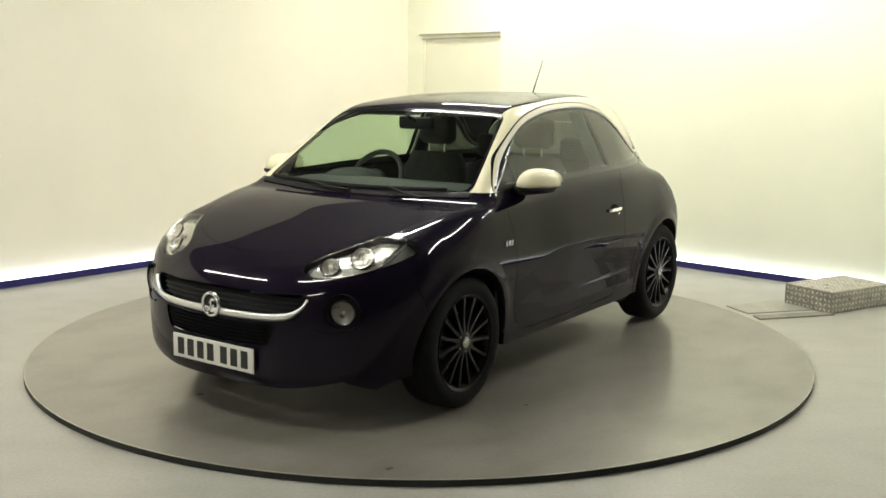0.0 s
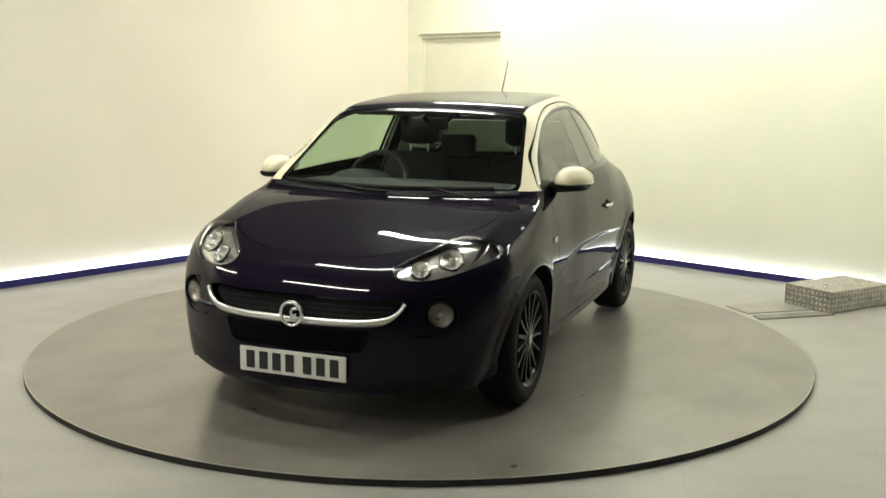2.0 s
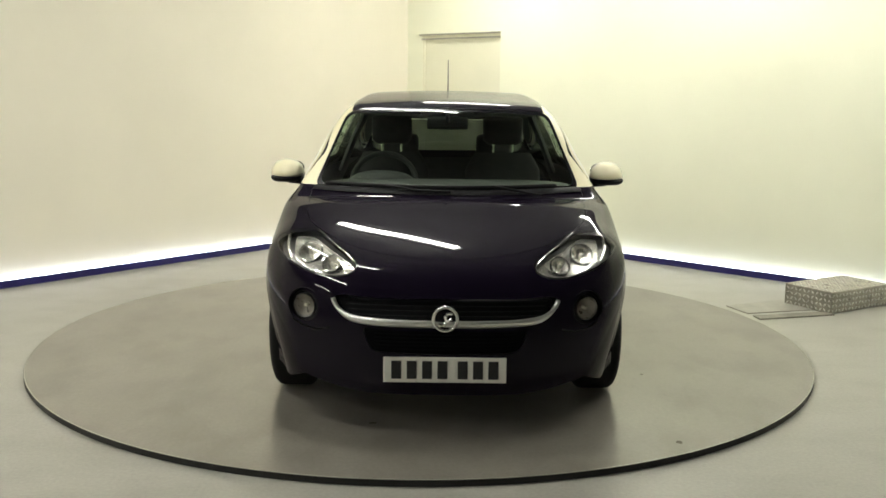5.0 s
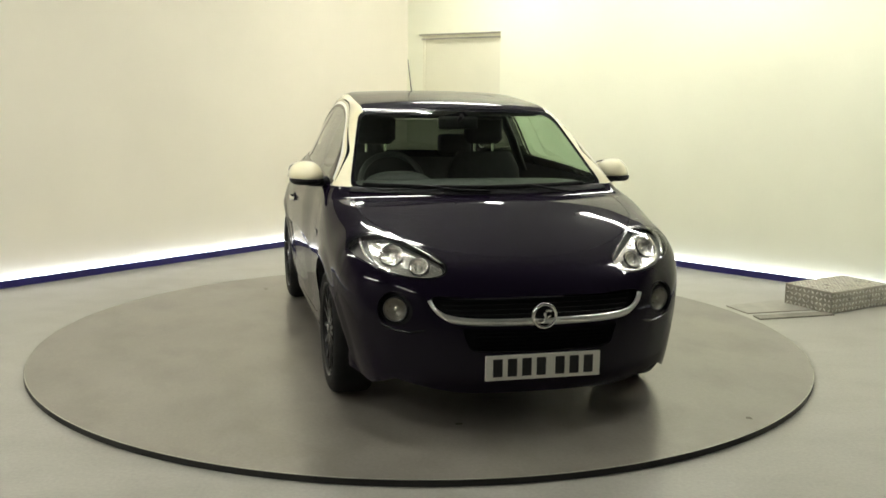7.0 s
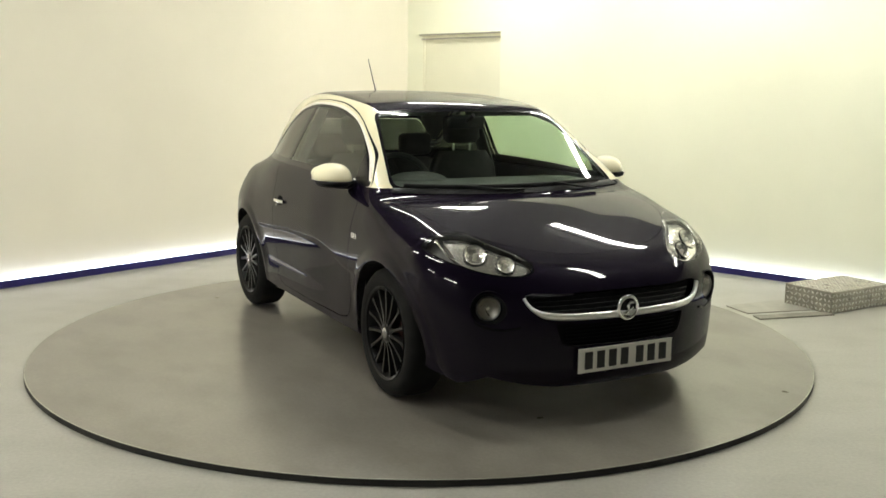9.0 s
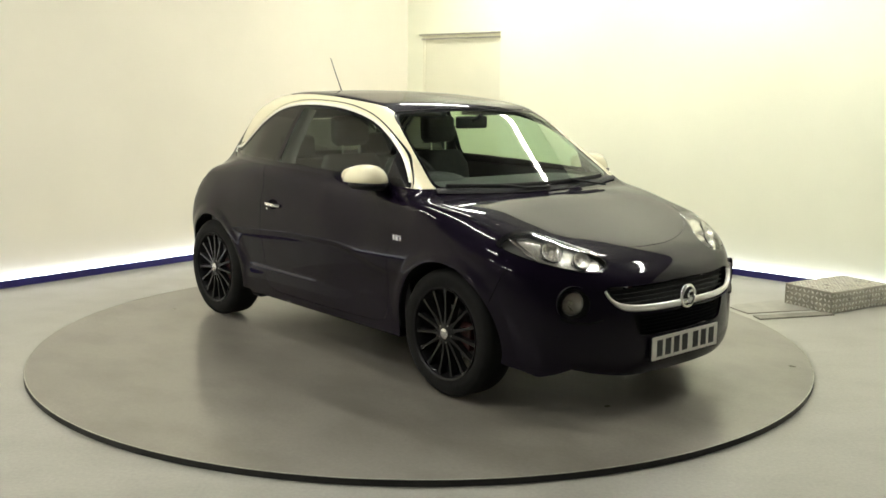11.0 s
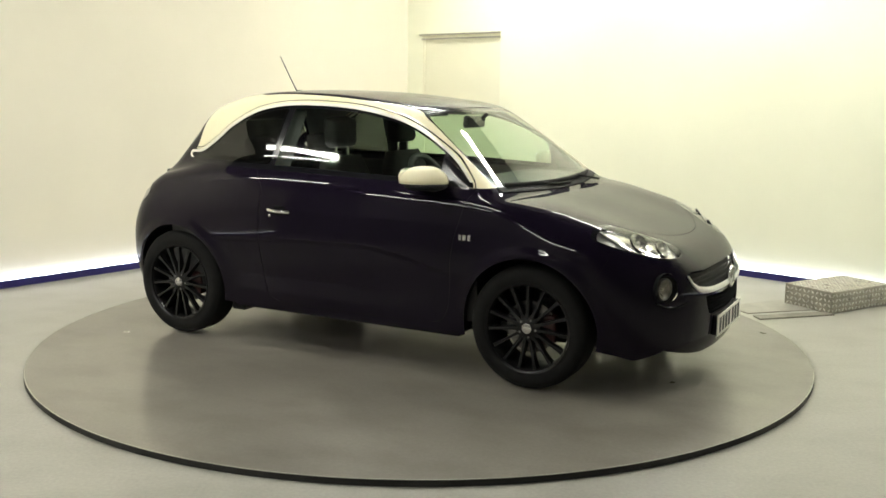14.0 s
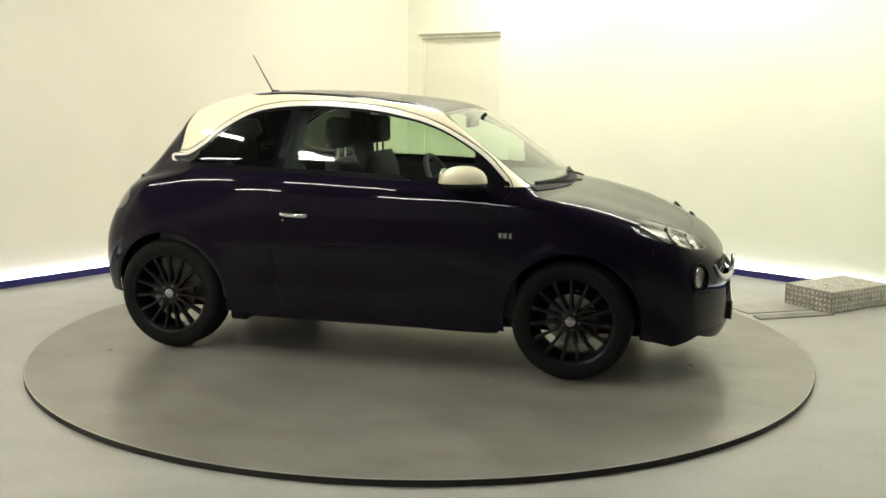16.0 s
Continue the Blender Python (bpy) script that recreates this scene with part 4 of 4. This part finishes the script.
TAILRED = mat("tail_red", (0.025, 0.003, 0.004), 0.12, 0, 0.8)


def build_top(car):
    z0 = top_z(-.855, 0)
    an = part("aerial", tube([(-.862, 0, z0 + .015), (-.925, 0, z0 + .12), (-.990, 0, z0 + .235)], [.0042, .0032, .0024], 8), BLACK, car, "thin black roof aerial", 60)
    part("aerial_foot", ellipsoid(-.845, 0, z0 + .002, .028, .045, .018, .008, .020), BLACK, an, "", 60)
    # wipers along the foot of the windscreen
    for y0, y1, arm in ((-.62, .02, .05), (-.10, .56, .60)):
        ys = np.linspace(y0, y1, 9)
        pts = []
        for y in ys:
            x = .985 - .10 * (y / .7) ** 2
            pts.append((x, y, top_z(x, abs(y)) + .014))
        w = part("wiper", ribbon(pts, (0, 0, 1), .022, .010), BLACK, car, "black wiper blade and arm", 60)
        xa = 1.02
        ya = y1 if arm < .3 else y1 - .08
        ym = (y0 + y1) / 2
        part("wiper_arm", ribbon([(xa, ya, top_z(xa, abs(ya)) + .018), (xa - .01, (ya + ym) / 2, top_z(xa, abs(ym)) + .028), (.985 - .1 * (ym / .7) ** 2, ym, top_z(.985, abs(ym)) + .03)],
                                 (0, 0, 1), .014, .018), BLACK, w, "", 60)
    ys = np.linspace(-.68, .68, 21)
    part("cowl", ribbon([(1.00 - .105 * (y / .7) ** 2, y, top_z(1.0 - .105 * (y / .7) ** 2, abs(y)) + .000) for y in ys], (.8, 0, -.3), .055, .012), BLACK, car, "black scuttle panel", 60)


# ---- the cabin ----
def slab(path, width, thick, n=10, round_=.35, y=0.0):
    """An upholstered slab that follows a path in x and z, with rounded sides."""
    pts = [Vector((x, y, z)) for x, z in spline(path, 4, False)]
    bm = bmesh.new()
    rings = []
    for i, p in enumerate(pts):
        t = (pts[min(i + 1, len(pts) - 1)] - pts[max(i - 1, 0)]).normalized()
        v = t.cross(Vector((0, 1, 0)))
        e = min(i, len(pts) - 1 - i) / (len(pts) - 1)
        k = .75 + .25 * float(sstep(0, .18, e))
        ring = []
        for j in range(20):
            a = 2 * math.pi * j / 20
            c, s = math.cos(a), math.sin(a)
            ring.append(bm.verts.new(p + Vector((0, 1, 0)) * (math.copysign(abs(c) ** .45, c) * width / 2 * k) + v * (math.copysign(abs(s) ** .6, s) * thick / 2 * k)))
        rings.append(ring)
    for a, b in zip(rings, rings[1:]):
        for j in range(20):
            bm.faces.new((a[j], a[(j + 1) % 20], b[(j + 1) % 20], b[j]))
    bm.faces.new(rings[0][::-1])
    bm.faces.new(rings[-1])
    bmesh.ops.recalc_face_normals(bm, faces=bm.faces)
    return bm


def build_cabin(car):
    for y in (-.35, .35):
        seat = part("front_seat", slab([(.28, .50), (.10, .47), (-.10, .45), (-.14, .47)], .50, .14, y=y), FABRIC, car, "black cloth front seat", 60)
        part("backrest", slab([(-.12, .46), (-.18, .62), (-.24, .85), (-.28, 1.08)], .47, .11, y=y), FABRIC, seat, "", 60)
        part("headrest", slab([(-.275, 1.135), (-.285, 1.20), (-.285, 1.27), (-.28, 1.305)], .25, .10, y=y), FABRIC, seat, "", 60)
        for dy in (-.06, .06):
            part("headrest_post", tube([(-.275, y + dy, 1.05), (-.28, y + dy, 1.16)], .007, 8), CHROME, seat)
    bench = part("rear_seat", slab([(-.45, .52), (-.65, .49), (-.80, .48)], 1.15, .14), FABRIC, car, "black cloth rear bench", 60)
    part("backrest", slab([(-.80, .48), (-.86, .75), (-.92, 1.0)], 1.12, .12), FABRIC, bench, "", 60)
    for y in (-.32, .32):
        part("headrest", slab([(-.90, 1.02), (-.91, 1.10), (-.91, 1.17)], .24, .09, y=y), FABRIC, bench, "", 60)
    # dashboard
    dash = part("dashboard", slab([(.40, .78), (.44, .90), (.56, .945), (.72, .945), (.86, .93), (.93, .91)], 1.36, .09), TRIM_IN, car, "dark grey dashboard with binnacle", 60)
    part("binnacle", ellipsoid(.52, -.36, .955, .10, .16, .19, .05, .075), TRIM_IN, dash, "", 60)
    part("centre_screen", box(bmesh.new(), .435, .47, -.12, .12, .84, .97, .01, 2), GLOSSBLACK, dash)
    part("console", box(bmesh.new(), -.25, .50, -.11, .11, .30, .62, .03, 2), TRIM_IN, dash)
    # steering wheel
    tilt = Matrix.Translation((.335, -.36, .945)) @ Euler((0, radians(-28), 0)).to_matrix().to_4x4() @ Euler((0, 0, radians(-90))).to_matrix().to_4x4()
    prof = [(.182 + .016 * math.cos(a), .016 * math.sin(a)) for a in [2 * math.pi * k / 10 for k in range(10)]]
    bm = revolve(prof, 48, "y", True)
    bmesh.ops.transform(bm, matrix=tilt, verts=bm.verts)
    sw = part("steering_wheel", bm, TRIM_IN, car, "black three-spoke steering wheel", 60)
    bm = revolve([(0, -.035), (.05, -.03), (.065, -.01), (.06, .03), (0, .04)], 32)
    bmesh.ops.transform(bm, matrix=tilt, verts=bm.verts)
    part("hub", bm, TRIM_IN, sw, "", 40)
    for a in (0, 180, 270):
        c, s_ = math.cos(radians(a)), math.sin(radians(a))
        bm = ribbon([(.05 * c, 0, .05 * s_), (.12 * c, .004, .12 * s_), (.182 * c, 0, .182 * s_)], (-s_, 0, c), .035, .014)
        bmesh.ops.transform(bm, matrix=tilt, verts=bm.verts)
        part("spoke", bm, TRIM_IN, sw, "", 60)
    # mirror behind the windscreen
    im = part("interior_mirror", box(bmesh.new(), .40, .435, -.115, .115, 1.255, 1.325, .014, 3), BLACK, car, "black interior mirror under the roof", 60)
    part("stalk", tube([(.43, 0, 1.30), (.48, 0, 1.32), (.50, 0, 1.335)], .012, 8), BLACK, im)
    # visors, inner pillars and door cards
    for s in (1, -1):
        part("sun_visor", box(bmesh.new(), .16, .33, s * .32 - .17, s * .32 + .17, 1.325, 1.345, .008, 2), LINING, car)
        part("inner_pillar", ribbon([(-.50, s * .690, .95), (-.49, s * .610, 1.15), (-.475, s * .515, 1.345)], (1, 0, 0), .15, .04), TRIM_IN, car, "", 60)
        xs = np.linspace(-1.2, .85, 22)
        bm = bmesh.new()
        rows = [[bm.verts.new((x, s * (side_y(x, z) - .045), z)) for z in (.30, .5, .7, .85, .93, .985)] for x in xs]
        for a, b in zip(rows, rows[1:]):
            for k in range(5):
                bm.faces.new((a[k], b[k], b[k + 1], a[k + 1]))
        bmesh.ops.recalc_face_normals(bm, faces=bm.faces)
        part("door_card", bm, TRIM_IN, car, "dark inner door trim", 60)
    part("cabin_floor", box(bmesh.new(), -1.4, 1.0, -.70, .70, .255, .30), TRIM_IN, car)
    part("parcel_shelf", box(bmesh.new(), -1.45, -.95, -.58, .58, .94, .965, .008), TRIM_IN, car)


build_wheel_wells(car)
build_front(car)
build_headlights(car)
build_sides(car)
build_top(car)
build_cabin(car)


# ---- things on the floor ----
def build_control_box():
    ln, dp, hz = 0.63, 0.40, 0.152
    ob = thing("cover_box", pose(2.68, 6.64, 0, 0, 0, 31), "low box of silver tread plate on the floor", "metal box")
    part("shell", box(bmesh.new(), 0, ln, 0, dp, 0, hz, .004), TREADBASE, ob)

    def lozenges(name, place, nu, nv, step):
        bm = bmesh.new()
        for i in range(nu):
            for j in range(nv):
                sgn = 1 if (i + j) % 2 else -1
                cu, cv = (i + .5) * step, (j + .5) * step
                tip = Vector((.5, .5 * sgn)).normalized()
                wd = Vector((-tip.y, tip.x))
                L, W = step * .50, step * .19
                base = [place(cu + tip.x * k * L + wd.x * m * W, cv + tip.y * k * L + wd.y * m * W, 0) for k, m in ((1, 0), (0, 1), (-1, 0), (0, -1))]
                top = [place(cu + tip.x * k * L, cv + tip.y * k * L, .0035) for k in (.55, -.55)]
                bv = [bm.verts.new(p) for p in base]
                tv = [bm.verts.new(p) for p in top]
                bm.faces.new((bv[0], bv[1], tv[0]))
                bm.faces.new((bv[0], tv[0], bv[3]))
                bm.faces.new((bv[1], bv[2], tv[1]))
                bm.faces.new((bv[2], bv[3], tv[1]))
                bm.faces.new((tv[0], bv[1], tv[1]))
                bm.faces.new((tv[0], tv[1], bv[3]))
        bmesh.ops.recalc_face_normals(bm, faces=bm.faces)
        tagged(part(name, bm, TREAD, ob), "raised tread pattern, coloured brighter than its plate", kind="stuff")
    st = .0355
    lozenges("tread_top", lambda p, q, h: (p, q, hz + h), int(ln / st), int(dp / st), st)
    lozenges("tread_front", lambda p, q, h: (p, -h, q), int(ln / st), int(hz / st), st)
    lozenges("tread_end", lambda p, q, h: (-h, p, q), int(dp / st), int(hz / st), st)


def build_cable_cover():
    """Thin floor plates that carry the feed from the box to the turntable."""
    def plate(name, pts, h, material, label):
        bm = bmesh.new()
        lo = [bm.verts.new((x, y, 0.0)) for x, y in pts]
        hi = [bm.verts.new((x, y, h)) for x, y in pts]
        bm.faces.new(hi)
        bm.faces.new(lo[::-1])
        for i in range(len(pts)):
            j = (i + 1) % len(pts)
            bm.faces.new((lo[i], lo[j], hi[j], hi[i]))
        bmesh.ops.recalc_face_normals(bm, faces=bm.faces)
        return tagged(part(name, bm, material), label, "floor plate", "floor plates")
    plate("floor_plate", [(2.02, 6.86), (2.10, 6.62), (2.675, 6.78), (2.60, 7.13)], .006, COVER, "thin dull metal plate over the cable duct")
    plate("floor_plate", [(2.115, 6.545), (2.13, 6.44), (2.69, 6.60), (2.675, 6.69)], .010, COVER2, "narrow dark metal cover strip on the floor")


COVER = mat("duct_plate", (0.36, 0.345, 0.30), 0.45, 0.3, noise_amt=0.12, noise_scale=9)
COVER2 = mat("duct_strip", (0.24, 0.23, 0.19), 0.5, 0.3, noise_amt=0.2, noise_scale=9)
build_control_box()
build_cable_cover()


# ---- what moves: the turntable and the car on it ----
TURN = [(0, -124.9), (1, -118.35), (2, -111.5), (3, -104.5), (4, -97.3), (6.5, -79.75), (7.5, -72.85), (8.5, -65.95), (9, -62.5), (11.5, -45.4), (12.5, -38.6),
        (13.5, -31.8), (14.5, -25.1), (15.5, -18.4), (16, -15.0)]


def motions():
    walk(table, [(t, pose(CX, CY, 0, 0, 0, a)) for t, a in TURN])
    walk(car, [(t, pose(CX, CY, TT, 0, 0, a) @ pose(OFF[0], OFF[1], 0)) for t, a in TURN])


motions()
